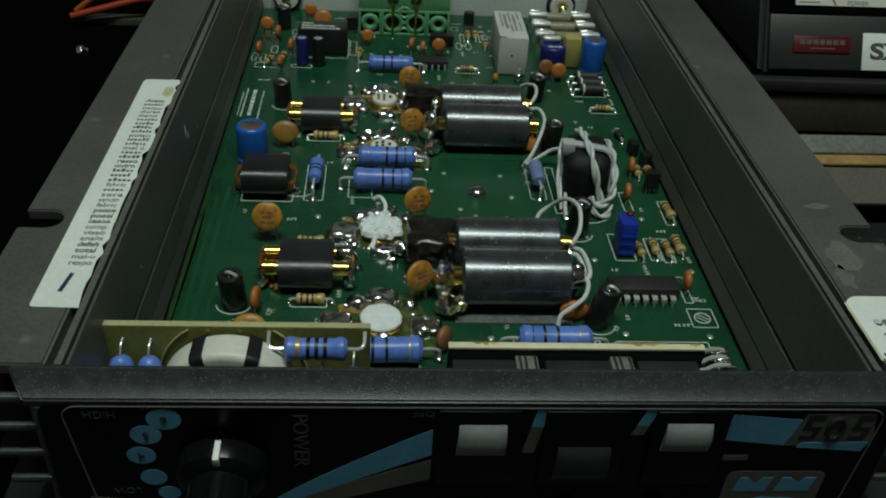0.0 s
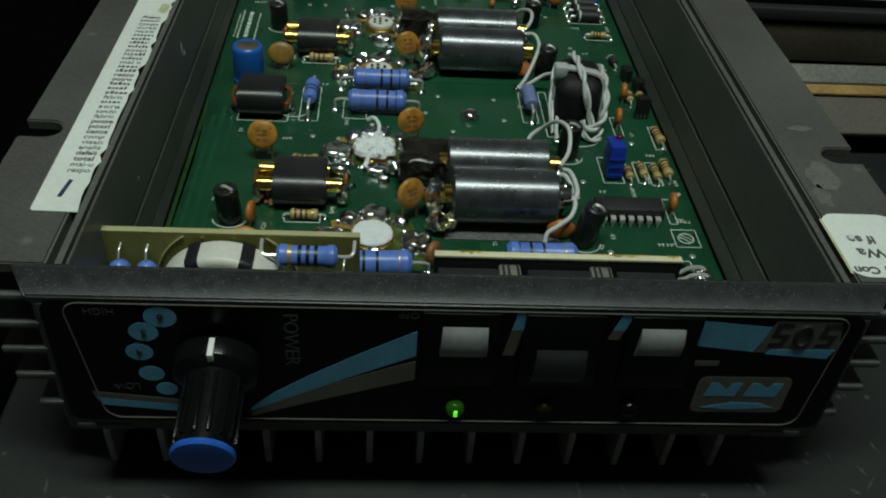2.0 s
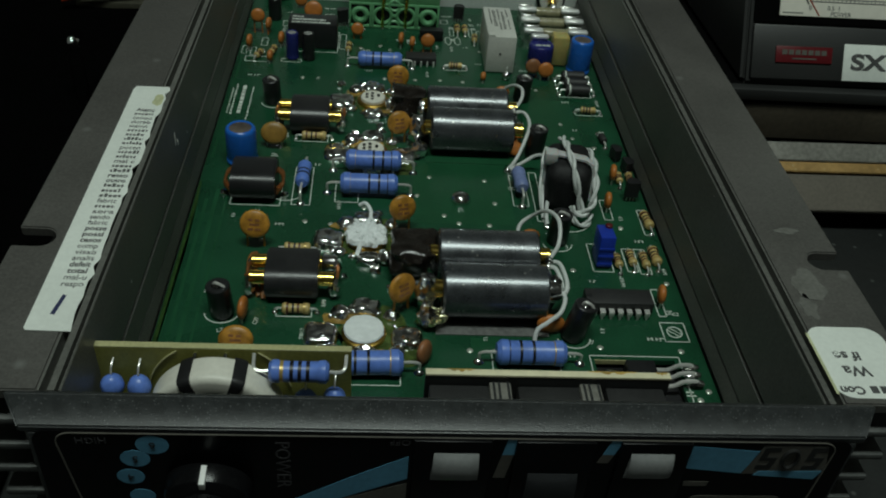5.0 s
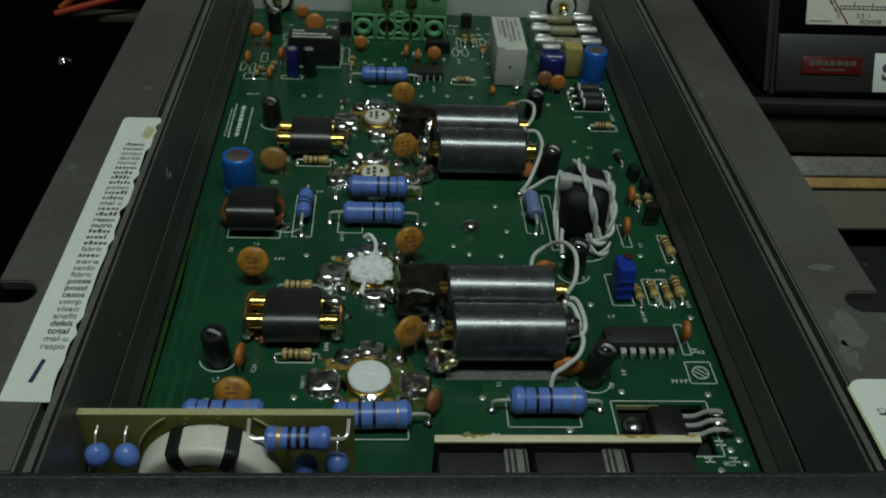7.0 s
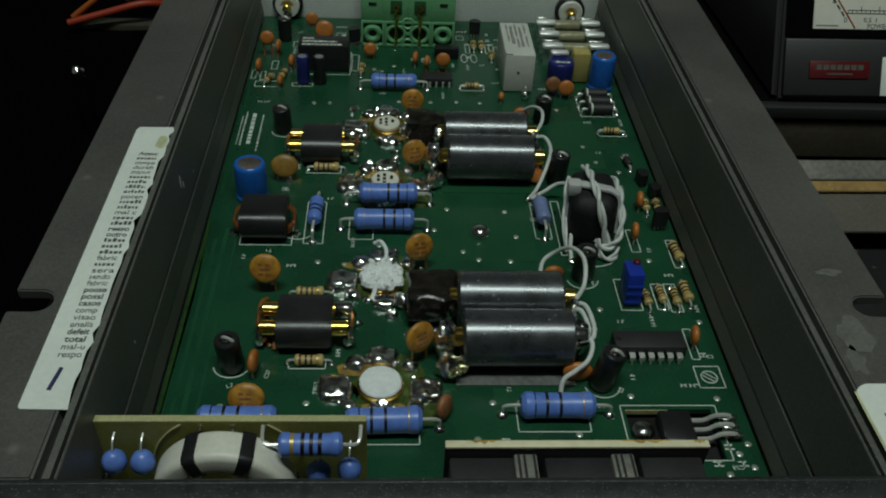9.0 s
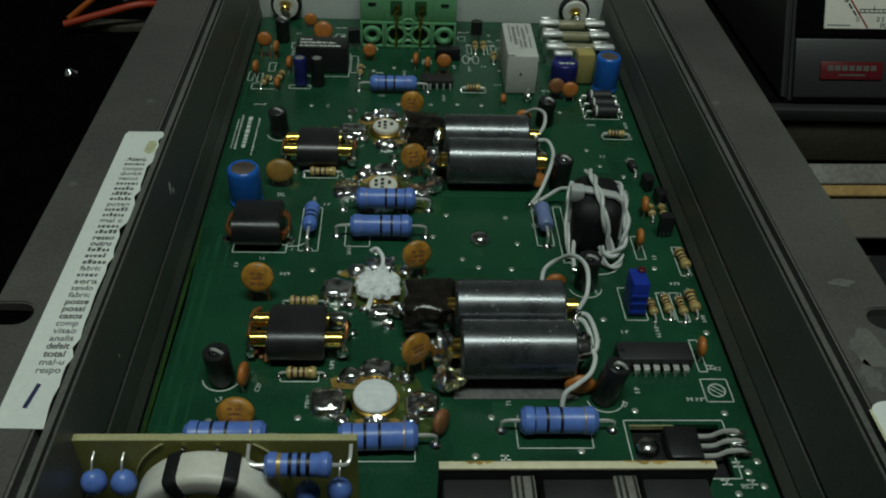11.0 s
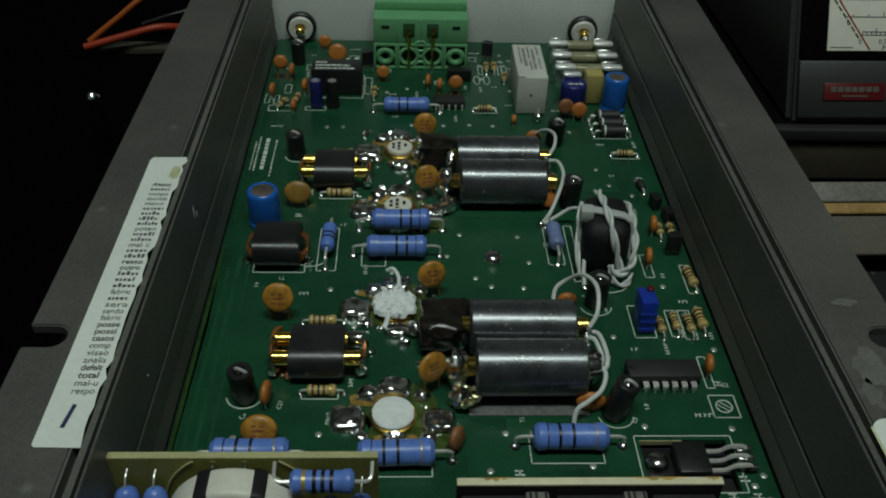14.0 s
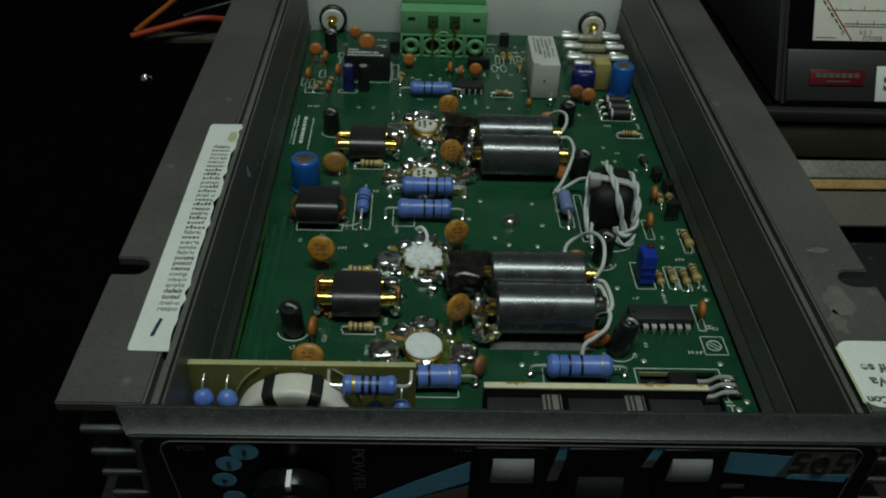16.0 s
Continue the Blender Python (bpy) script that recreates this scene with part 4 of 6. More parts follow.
def small_transformer(x, y, rz=0, ln=14.6, r=5.0, tubes=True):
    t = thing("input_transformer", "twin-hole black ferrite transformer with brass tube ends", "transformer", x, y, 0, rz, group="small ferrite transformers")
    bm = B()
    n = 12
    pts = [(4.3 + (r - 0.4) * math.cos(radians(a)), (r + 0.2) + (r - 0.4) * math.sin(radians(a))) for a in range(-90, 91, 15)]
    pts = pts[:-1] + [(3.4, 2 * r - 0.1)] + [(-px, pz) for px, pz in pts[::-1]]
    # outline in y, z pushed along x
    a = [bm.verts.new((-ln / 2, py * 0.92, pz)) for py, pz in pts]
    b = [bm.verts.new((ln / 2, py * 0.92, pz)) for py, pz in pts]
    bm.faces.new(a)
    bm.faces.new(b[::-1])
    for i in range(len(pts)):
        j = (i + 1) % len(pts)
        bm.faces.new((a[j], a[i], b[i], b[j]))
    bmesh.ops.recalc_face_normals(bm, faces=bm.faces)
    bmesh.ops.bevel(bm, geom=[e for e in bm.edges if e.calc_face_angle(0) > 1.2], offset=0.5, segments=2, affect="EDGES")
    part("core", bm, "ferrite3" if tubes else "ferrite2", t)
    if tubes:
        for s in (-1, 1):
            for yy in (-3.5, 3.5):
                part("brass_tube", lathe(B(), [(2.0, ln / 2 - 0.5), (2.0, ln / 2 + 4.2), (1.75, ln / 2 + 4.4), (1.5, ln / 2 + 3.0)], 18, Matrix.Translation((0, yy, 6.2)) @ Matrix.Rotation(radians(90 * s), 4, "Y")), "brass", t)
                blob_bm = blob(B(), s * (ln / 2 + 4.4), yy - 0.6, 3.6, 1.7, 2.0, 3.4, 0.4, seed=yy + s * 3, sub=3, floor=0.0)
                part("solder_blob", blob_bm, "solder", t)
            if s > 0:
                part("solder_sleeve", lathe(B(), [(2.05, 0), (2.3, 0.4), (2.35, 2.4), (2.5, 3.4), (2.0, 4.3), (0, 4.6)], 18, axis_x(ln / 2 + 0.6, 3.5, 6.2)), "solder", t)
            part("winding_wire", sweep(B(), smooth_path([(s * (ln / 2 + 1), 3.6, 6.0), (s * (ln / 2 + 4.4), 3.0, 6.6), (s * (ln / 2 + 5.2), 0, 5.4), (s * (ln / 2 + 4.2), -3.4, 4.8), (s * (ln / 2 + 1), -3.9, 6.2)], 5), 0.55, 7), "copper", t)
    else:
        for s in (-1, 1):
            for k in (-2, 0, 2):
                part("winding_wire", sweep(B(), smooth_path([(s * (ln / 2), 4 + k * 0.4, 6.0), (s * (ln / 2 + 1.8), 2 + k * 0.5, 5.6), (s * (ln / 2 + 2.0), -2 + k * 0.5, 4.6), (s * (ln / 2 + 0.2), -4, 3.0 + k * 0.5)], 4), 0.5, 6), "copper", t)
            part("solder_blob", blob(B(), s * (ln / 2 + 2.6), -3.2, 1.0, 1.3, 1.3, 1.4, 0.3, seed=s, sub=2, floor=0.0), "solder", t)
    return t


def output_transformer(x, y, seed):
    """Two long ferrite sleeves side by side, along x, with brass tubes through them."""
    t = thing("output_transformer", "pair of long black ferrite sleeves with brass tube ends", "transformer", x, y, 0, group="output transformers")
    r, ln = 7.55, 28.6
    for k, yy in enumerate((-7.6, 7.6)):
        dx = -0.4 if k else 0.3
        bm = lathe(B(), [(2.6, -ln / 2 + 1.0), (2.8, -ln / 2), (r - 0.7, -ln / 2), (r, -ln / 2 + 0.6), (r, ln / 2 - 0.6), (r - 0.7, ln / 2), (2.8, ln / 2), (2.6, ln / 2 - 1.0)], 48, axis_x(dx, yy, r + 0.5))
        for v in bm.verts:
            kk = noise.noise(v.co * 0.35 + V(seed * 9, k * 7, 0)) * 0.10
            v.co += V(0, kk, kk)
        part("ferrite_sleeve", bm, "ferrite", t)
        part("brass_tube", lathe(B(), [(2.4, -ln / 2 - 2.0), (2.55, -ln / 2 - 1.8), (2.55, ln / 2 + 3.6), (2.2, ln / 2 + 3.8), (1.8, ln / 2 + 2.0)], 20, axis_x(dx, yy, r + 0.9)), "brass", t)
    for k, (px, py, pz, a, b, c) in enumerate(((-18.0, -5.6, 5.8, 3.6, 4.2, 5.6), (-16.6, 6.8, 5.6, 2.0, 3.4, 4.6), (17.0, -6.0, 6.2, 2.2, 3.2, 5.2), (16.6, 1.6, 5.0, 1.5, 3.8, 4.0), (-17.8, -12.6, 2.2, 3.0, 3.4, 2.6))):
        part("solder_blob", blob(B(), px, py, pz, a, b, c, 0.45, seed=seed + k * 1.7, floor=0.0), "solder", t)
    if seed == 1:
        for k in range(9):
            a = k * 2.4
            part("flux_crumb", blob(B(), -15.8 + 2.4 * math.cos(a), -12.8 + 3.4 * math.sin(a), 2.0 + 1.1 * (k % 3), 1.3, 1.0, 0.9, 1.1, seed=k + 3, sub=2, floor=0.0), "pale_gold", t, "crinkled golden flux flake")
        part("solder_cap", lathe(B(), [(2.7, 0), (3.3, 0.6), (3.1, 2.6), (2.7, 3.8), (1.4, 4.6), (0, 4.7)], 20, axis_x(ln / 2 + 0.4, -7.45, r + 0.7)), "solder", t)
    part("base_strip", box(B(), -15.5, -17.0, 0.0, 15.5, -7.0, 0.3, 0.05), "strip" if seed == 1 else "trace", t, "dull flat strip under the sleeves")
    return t


def power_transistor(x, y, kind, seed):
    lab = {"disc": "power transistor capped with a smooth disc of white heat paste", "splat": "power transistor smeared with crumbly white heat paste", "plain": "power transistor with an ivory ceramic cap and dark stamped marks"}[kind]
    t = thing("power_transistor", lab, "transistor", x, y, 0, group="power transistors")
    part("flange", lathe(B(), [(5.7, 0.0), (5.9, 0.4), (5.9, 1.2), (5.5, 1.5)], 32), "gold", t)
    cap = part("cap", lathe(B(), [(4.6, 1.0), (4.6, 2.4), (4.3, 2.75), (0, 2.8)], 32), "ceramic", t)
    if kind == "disc":
        bm = lathe(B(), [(5.2, 1.9), (5.4, 2.3), (5.15, 2.75), (4.2, 2.95), (2.5, 3.0), (0, 3.0)], 48)
        for v in bm.verts:
            v.co *= 1 + 0.04 * noise.noise(v.co * 0.5) + 0.02 * noise.noise(v.co * 2.2)
        part("heat_paste", bm, "paste", t)
    elif kind == "splat":
        bm = B()
        n = 60
        rows_ = []
        for q, f in enumerate((1.0, 0.93, 0.7, 0.4, 0.0)):
            ring_ = []
            for k in range(n):
                a = 2 * math.pi * k / n
                rad = 5.7 * (1 + 0.32 * noise.noise(V(math.cos(a) * 2.6, math.sin(a) * 2.6, seed)) + 0.13 * noise.noise(V(math.cos(a) * 8, math.sin(a) * 8, seed)))
                p = V(rad * f * math.cos(a) * 1.05, rad * f * math.sin(a) * 1.12, (2.6, 3.6, 4.0, 4.2, 4.3)[q])
                p.z += (0.9 * noise.noise(p * 0.7) + 0.5 * noise.noise(p * 1.7)) * (q > 0)
                ring_.append(bm.verts.new(p))
            rows_.append(ring_)
        for a_, b_ in zip(rows_, rows_[1:]):
            for k in range(n):
                bm.faces.new((a_[k], a_[(k + 1) % n], b_[(k + 1) % n], b_[k]))
        bmesh.ops.remove_doubles(bm, verts=bm.verts, dist=0.02)
        for k in range(26):
            a = k * 2.399
            crumb = blob(B(), 5.2 * math.cos(a) * (0.5 + 0.6 * (k % 5) / 4), 5.6 * math.sin(a) * (0.5 + 0.6 * (k % 3) / 2), 3.5 + 0.5 * (k % 2), 0.9, 0.8, 0.7, 0.7, seed=k, sub=2)
            part("paste_crumb", crumb, "paste", t)
        part("heat_paste", bm, "paste", t)
        part("paste_thread", sweep(B(), smooth_path([(0.8, 5.2, 3.8), (0.9, 9.0, 4.8), (-0.8, 12.4, 5.2), (-2.6, 13.6, 3.6)], 5), 0.6, 7), "paste", t)
        part("paste_drip", sweep(B(), smooth_path([(-1.8, -5.0, 3.4), (-2.2, -7.0, 2.4), (-3.0, -9.2, 1.4)], 4), 0.7, 7), "paste", t)
    else:
        bm = B()
        for xx, yy, w, h in ((-2.3, 1.3, 1.0, 1.6), (-2.3, -0.9, 1.0, 1.5), (-0.3, 2.0, 1.1, 1.6), (-0.3, -0.2, 1.1, 1.5), (-0.3, -2.1, 1.1, 0.9), (2.0, 0.6, 1.0, 2.0)):
            box(bm, xx - w / 2, yy - h / 2, 2.76, xx + w / 2, yy + h / 2, 2.86)
        part("stamped_mark", bm, "ink_dark", cap, smooth=False)
    rr = random.Random(seed)
    # four soldered tabs and the lumps round them
    for k, (dx, dy, a, b) in enumerate(((-11.6, -0.6, 4.8, 4.2), (11.4, -1.2, 4.2, 3.8), (0.2, 10.2, 4.4, 3.2), (0.4, -9.6 if kind != "disc" else -8.0, 3.6, 2.6))):
        part("soldered_tab", pillow(dx, dy, a * 1.05, b * 1.08, 2.0 + 0.6 * rr.random(), seed + k), "solder", t)
    for k, (dx, dy, q) in enumerate(((-6.6, 7.8, 2.9), (7.4, 7.2, 2.4), (8.6, -6.8, 2.4), (-7.8, -6.6, 2.0))):
        part("solder_dome", blob(B(), dx, dy, 0.5, q, q * 0.95, q * 0.8, 0.2, seed=seed + 60 + k, floor=0.0), "solder", t)
    part("flux_residue", blob(B(), -3.0, 6.6, 0.1, 7.0, 3.4, 0.7, 0.5, seed=seed + 80, floor=0.0), "flux", t)
    for k in range(10):
        a = 2 * math.pi * (k + rr.random()) / 10
        d = 8.5 + 4.5 * rr.random()
        s = 0.6 + 1.1 * rr.random()
        if abs(d * math.sin(a)) > 12:
            continue
        part("solder_blob", blob(B(), d * math.cos(a), d * math.sin(a), 0.4, s, s * 0.9, s * 0.9, 0.4, seed=seed + 10 + k, sub=2, floor=0.0), "solder", t)
    part("flux_film", blob(B(), 1.0, 1.0, 0.02, 8.6, 9.4, 0.3, 0.6, seed=seed + 90, floor=0.0), "resin", t, "glassy amber flux film")
    part("flux_film", blob(B(), 9.0, -7.0, 0.02, 5.5, 5.0, 0.32, 0.6, seed=seed + 95, floor=0.0), "resin", t, "glassy amber flux film")
    part("flux_residue", blob(B(), 1.0, -7.5, 0.2, 5.0, 2.4, 0.9, 0.5, seed=seed + 40, floor=0.0), "flux", t)
    return t


part("mask_edge", plate(B(), [(-73.0, 112), (-71.4, 112), (-71.7, 150), (-71.2, 190), (-71.9, 214), (-72.6, 226), (-73.0, 226)], 0.005, 0.05), "mask_edge", board, "olive green strip along the edge of the solder mask", smooth=False)

# ---- what sits on the board ----
output_transformer(16.2, 173.9, 1)
output_transformer(15.9, 259.2, 2)
small_transformer(-38.8, 175.0, ln=14.4)
small_transformer(-40.2, 263.4, ln=13.4)
small_transformer(-54.8, 221.4, ln=13.8, tubes=False)
power_transistor(-18.6, 156.0, "disc", 3)
power_transistor(-18.7, 197.0, "splat", 5)
power_transistor(-18.3, 282.4, "plain", 7)
power_transistor(-18.5, 246.2, "plain", 9)

big_resistor(25.0, 147.2)
big_resistor(-17.6, 142.4, rz=2)
big_resistor(-52.0, 141.6, z=5.0, lead=3.6, material="blue_r")
FLIPPED = ((-0.34, "band_gold"), (0.0, "band_black"), (0.17, "band_black"), (0.33, "band_black"))
big_resistor(-17.4, 235.2, z=4.6, bands=FLIPPED)
big_resistor(-18.6, 221.8, z=4.2, bands=FLIPPED)
big_resistor(-16.0, 311.6, ln=17.6, r=3.0)
big_resistor(-39.8, 225.6, rz=88, z=4.6, ln=11.5, r=2.3, lead=4.6, label="small blue resistor leaning on long leads")
big_resistor(31.0, 227.0, rz=92, z=4.6, ln=11.0, r=2.4, lead=3.6, material="pale_r", bands=((-0.3, "band_gold"),), label="faded blue resistor beside the white wire coil")

for x, y, rz, ln in ((-38.4, 254.4, 0, 8.6), (-37.2, 164.4, 0, 7.6), (-39.0, 191.0, 0, 7.8), (-38.6, 279.6, 0, 7.6), (70.8, 210.8, -84, 7.6), (61.5, 191.0, -88, 6.2), (65.4, 190.0, -88, 6.4), (69.1, 192.2, -88, 7.4), (57.0, 189.4, -88, 5.4),
                     (66.5, 235, 88, 5.0), (70.2, 235, 88, 5.0), (63.9, 281.2, -3, 6.0), (14.6, 313.3, 1, 5.6), (17.4, 349, 90, 5.0), (20.7, 349, 90, 5.0), (24.4, 340, 85, 5.0), (-64.6, 316, 70, 5.0), (-59.4, 320, 80, 5.0), (-29.0, 326, 88, 6.0)):
    small_resistor(x, y, rz, ln=ln, r=1.45 if ln > 7 else 1.2)
for y in (307.0, 301.0, 295.4):
    diode(62.0, y, 0, 9.4, 2.15)
diode(65.7, 261.0, -84, 5.0, 1.3)

D = disc_cap
D(-51.0, 148.8, 4.4, 4.5, lean=34, squash=0.85)
D(-51.3, 193.2, 8.0, 4.4, lean=22, squash=0.98)
D(-51.6, 248.6, 5.4, 4.5, lean=26, squash=0.86, material="disc4", label="olive brown ceramic disc capacitor standing on the board")
D(-8.2, 203.2, 8.4, 4.2, lean=14, rz=16)
D(-8.7, 166.0, 8.4, 4.3, lean=12, rz=36)
D(-9.1, 289.6, 7.8, 4.2, lean=14)
D(-9.0, 254.2, 8.2, 4.2, lean=14, rz=18)
orange = "small orange ceramic disc capacitor standing on the board"
D(-45.3, 352.2, 5.2, 3.9, lean=20, material="disc2", label=orange)
D(-51.6, 365.8, 3.8, 2.8, lean=10, material="disc2", label=orange)
D(-67.3, 338, 7.8, 2.9, lean=12, material="disc2", label=orange)
D(-25.8, 337, 4.4, 2.7, lean=14, material="disc2", label=orange)
D(3.5, 326.4, 5.6, 2.9, lean=10, material="disc2", label=orange)
D(45.6, 308.6, 5.2, 3.1, lean=12, material="disc3", label="small brown ceramic disc capacitor standing on the board")
D(50.6, 307.0, 4.6, 3.1, lean=12, material="disc2", label=orange)
D(32.0, 159.2, 3.0, 3.9, lean=6, squash=0.74, material="disc2", label=orange)
D(31.4, 199.4, 2.4, 2.9, lean=6, squash=0.72, material="disc2", label=orange)
D(31.6, 249.2, 3.2, 3.1, lean=45, rz=20, material="disc2", label=orange)
D(31.4, 290.6, 2.6, 2.9, lean=10, squash=0.8, material="disc2", label=orange)
thin = "thin orange ceramic capacitor seen edge on"
for x, y, zc, r in ((64.0, 234.4, 4.0, 2.8), (59.0, 217.6, 4.0, 2.8), (65.7, 171.6, 4.0, 2.8), (-50.9, 161.2, 4.2, 3.2), (-59.7, 311.6, 3.0, 2.2), (25.1, 303.0, 2.6, 1.8), (-69.0, 322, 4.0, 2.6), (-63.0, 338, 4.4, 2.6), (-56.6, 326, 4.0, 2.6), (-2.8, 328, 4.0, 2.4), (-7.4, 331, 4.0, 2.6)):
    D(x, y, zc, r, rz=82, material="disc2", thick=2.2, label=thin)
D(-2.9, 146.6, 3.8, 3.2, rz=60, lean=10, material="disc3", label="small brown ceramic disc capacitor standing on the board")
D(-10.6, 235.6, 3.4, 2.6, rz=80, material="disc3", label=thin)

for x, y, h, lean, tilt in ((-56.6, 163.0, 10.4, 0, -4), (-55.2, 279.4, 9.6, 0, -3), (38.9, 289.4, 10.0, 0, 3), (38.8, 249.4, 11.4, 0, 4), (40.0, 199.8, 11.4, 4, 0), (37.6, 157.0, 11.8, -4, 13)):
    choke(x, y, h, 3.2, lean, 0, tilt)

electrolytic(-61.2, 239.0, 13.0, 5.0, "can_blue", "upright bright blue electrolytic can with a dull top")
electrolytic(65.8, 316.4, 14.4, 4.7, "can_blue", "upright bright blue electrolytic can")
navy = electrolytic(49.8, 319.0, 10.4, 5.2, "can_navy", "dark navy upright electrolytic can with a white mark", top="can_navy")
for x0, w in ((-2.6, 2.2), (0.0, 1.2), (1.6, 1.6)):
    part("print_bar", box(B(), x0, -2.0, 10.15, x0 + w, -0.9, 10.28), "silk", navy, smooth=False)
electrolytic(-51.2, 315.8, 11.5, 2.5, "can_navy", "slim navy electrolytic can beside the black relay", top="steel")
electrolytic(-44.8, 315.8, 11.5, 2.5, "plastic", "slim black electrolytic can beside the black relay", top="steel")
film = thing("film_capacitor", "upright yellow film capacitor block between the blue cans", "capacitor", 58.0, 322.6, 0)
part("body", box(B(), -3.4, -3.2, 0.5, 3.4, 3.2, 13.0, 0.6), "yellow", film)
for s in (-2.5, 2.5):
    part("lead", sweep(B(), [(s, 0, 0.6), (s, 0, 0)], 0.35, 6), "wirelead", film)

# dual in-line chip
chip = thing("integrated_circuit", "black fourteen-pin chip soldered on the board", "chip", 52.8, 169.6, 0)
chip_body = part("body", box(B(), -9.6, -3.2, 1.0, 9.6, 3.2, 4.6, 0.35), "dip", chip)
part("notch", lathe(B(), [(0.9, 4.58), (0.8, 4.66), (0, 4.66)], 14, Matrix.Translation((-8.6, 0, 0))), "plastic", chip_body)
pin = None
for s in (-1, 1):
    for k in range(7):
        bm = B()
        box(bm, -0.75, -1.1, 2.3, 0.75, 0.42, 2.65)
        box(bm, -0.75, -1.3, 1.0, 0.75, -0.95, 2.5, 0.08)
        box(bm, -0.28, -1.3, -0.2, 0.28, -1.0, 1.1)
        if s > 0:
            bmesh.ops.rotate(bm, verts=bm.verts, matrix=Matrix.Rotation(math.pi, 3, "Z"))
        bmesh.ops.translate(bm, verts=bm.verts, vec=(-7.62 + 2.54 * k, s * 3.6, 0))
        part("pin", bm, "wirelead", chip)
trim = thing("trimmer", "tall deep blue multi-turn trimmer with a red-brown screw", "trimmer", 52.3, 190.0, 0, 0, rx=-6)
part("body", box(B(), -2.3, -3.2, 0.3, 2.3, 4.6, 10.8, 0.35), "trimmer", trim)
part("adjusting_screw", lathe(B(), [(1.1, 10.7), (1.1, 11.5), (0.9, 11.7), (0, 11.7)], 14, Matrix.Translation((1.2, 3.2, 0))), "red", trim)
for k in range(3):
    part("side_rib", box(B(), -2.4, -3.4, 1.0 + 2.6 * k, 2.4, -3.1, 2.0 + 2.6 * k, 0.1), "trimmer", trim)

reg = thing("power_regulator", "black tab regulator screwed flat in a board cut-out", "transistor", 53.2, 142.2, -1.7)
part("metal_tab", box(B(), -10.6, -5.0, -1.2, 0, 5.0, 0.2, 0.15), "plastic", reg)
part("body", box(B(), -3.0, -4.8, 0.1, 5.0, 4.8, 4.0, 0.6), "plastic", reg)
part("screw", lathe(B(), [(3.0, 0.2), (3.05, 1.0), (2.7, 1.9), (2.0, 2.6), (1.0, 3.0), (0, 3.1)], 28, Matrix.Translation((-7.2, 0.2, 0))), "solder", reg)
for k in (-2.9, 0, 2.9):
    part("lead", sweep(B(), smooth_path([(5.0, k, 2.0), (8.6, k, 2.2), (11.0, k, 3.8), (13.8, k, 4.0), (15.8, k, 3.0)], 4), 0.62, 7), "wirelead", reg)
    part("solder_blob", blob(B(), 14.6, k, 3.2, 2.4, 1.1, 1.0, 0.3, seed=k, sub=2), "solder", reg)
part("insulating_pad", box(B(), -10.4, -7.8, -1.6, 11.2, 6.6, -1.25), "plastic", reg)
part("cut_edge", box(B(), 42.8, 148.7, -1.5, 53.6, 148.96, -0.1), "edge", board, "pale sawn edge of the board", smooth=False)

# white wire coil on the black core
coil = thing("wound_toroid", "black ferrite ring wound with twisted white wire and a nylon tie", "coil", 45.2, 223.3, 0, -6)
bm = box(B(), -7.2, -10.6, 0.4, 7.2, 9.8, 18.0, 4.2, 6)
for v in bm.verts:
    # sleeve sags a little towards its ends
    v.co.z *= 1.0 - 0.0009 * v.co.y ** 2 if v.co.z > 9 else 1.0
part("core", bm, "core", coil)


def twisted(pts, r=0.68, pitch=15.0, label=""):
    line = smooth_path(pts, 14)
    for ph in (0, math.pi):
        out, s = [], 0.0
        for i, p in enumerate(line):
            d = (line[min(i + 1, len(line) - 1)] - line[max(i - 1, 0)]).normalized()
            if i:
                s += (p - line[i - 1]).length
            u = d.cross(V(0.3, 0.2, 0.93)).normalized()
            w = d.cross(u)
            a = 2 * math.pi * s / pitch + ph
            out.append(p + (u * math.cos(a) + w * math.sin(a)) * r * 1.0)
        part("twisted_wire", sweep(B(), out, r, 7), "wire", coil, label)


twisted([(-2.4, 10.4, 16.6), (-2.0, 6.0, 19.0), (-1.2, -1.0, 20.2), (0.2, -7.0, 18.8), (1.8, -11.3, 14.6), (3.2, -12.0, 9.5), (4.8, -12.8, 5.0)], 0.62)
twisted([(5.6, 8.0, 15.0), (7.4, 4.0, 15.6), (8.3, -3.0, 14.2), (8.6, -9.0, 11.0), (7.8, -12.6, 7.0), (5.6, -14.0, 4.6), (3.0, -13.6, 4.4), (1.6, -12.6, 6.0)], 0.62)
twisted([(2.0, -12.6, 5.4), (2.6, -14.6, 2.6), (5.0, -15.8, 1.2), (7.4, -14.6, 1.6), (8.2, -12.4, 3.6)], 0.5)
twisted([(-6.8, 6.0, 15.4), (-7.9, 2.0, 13.0), (-8.1, -4.0, 8.4), (-7.6, -9.6, 4.0), (-6.8, -13.0, 0.8)], 0.46, pitch=26)
bm = B()
rings = []
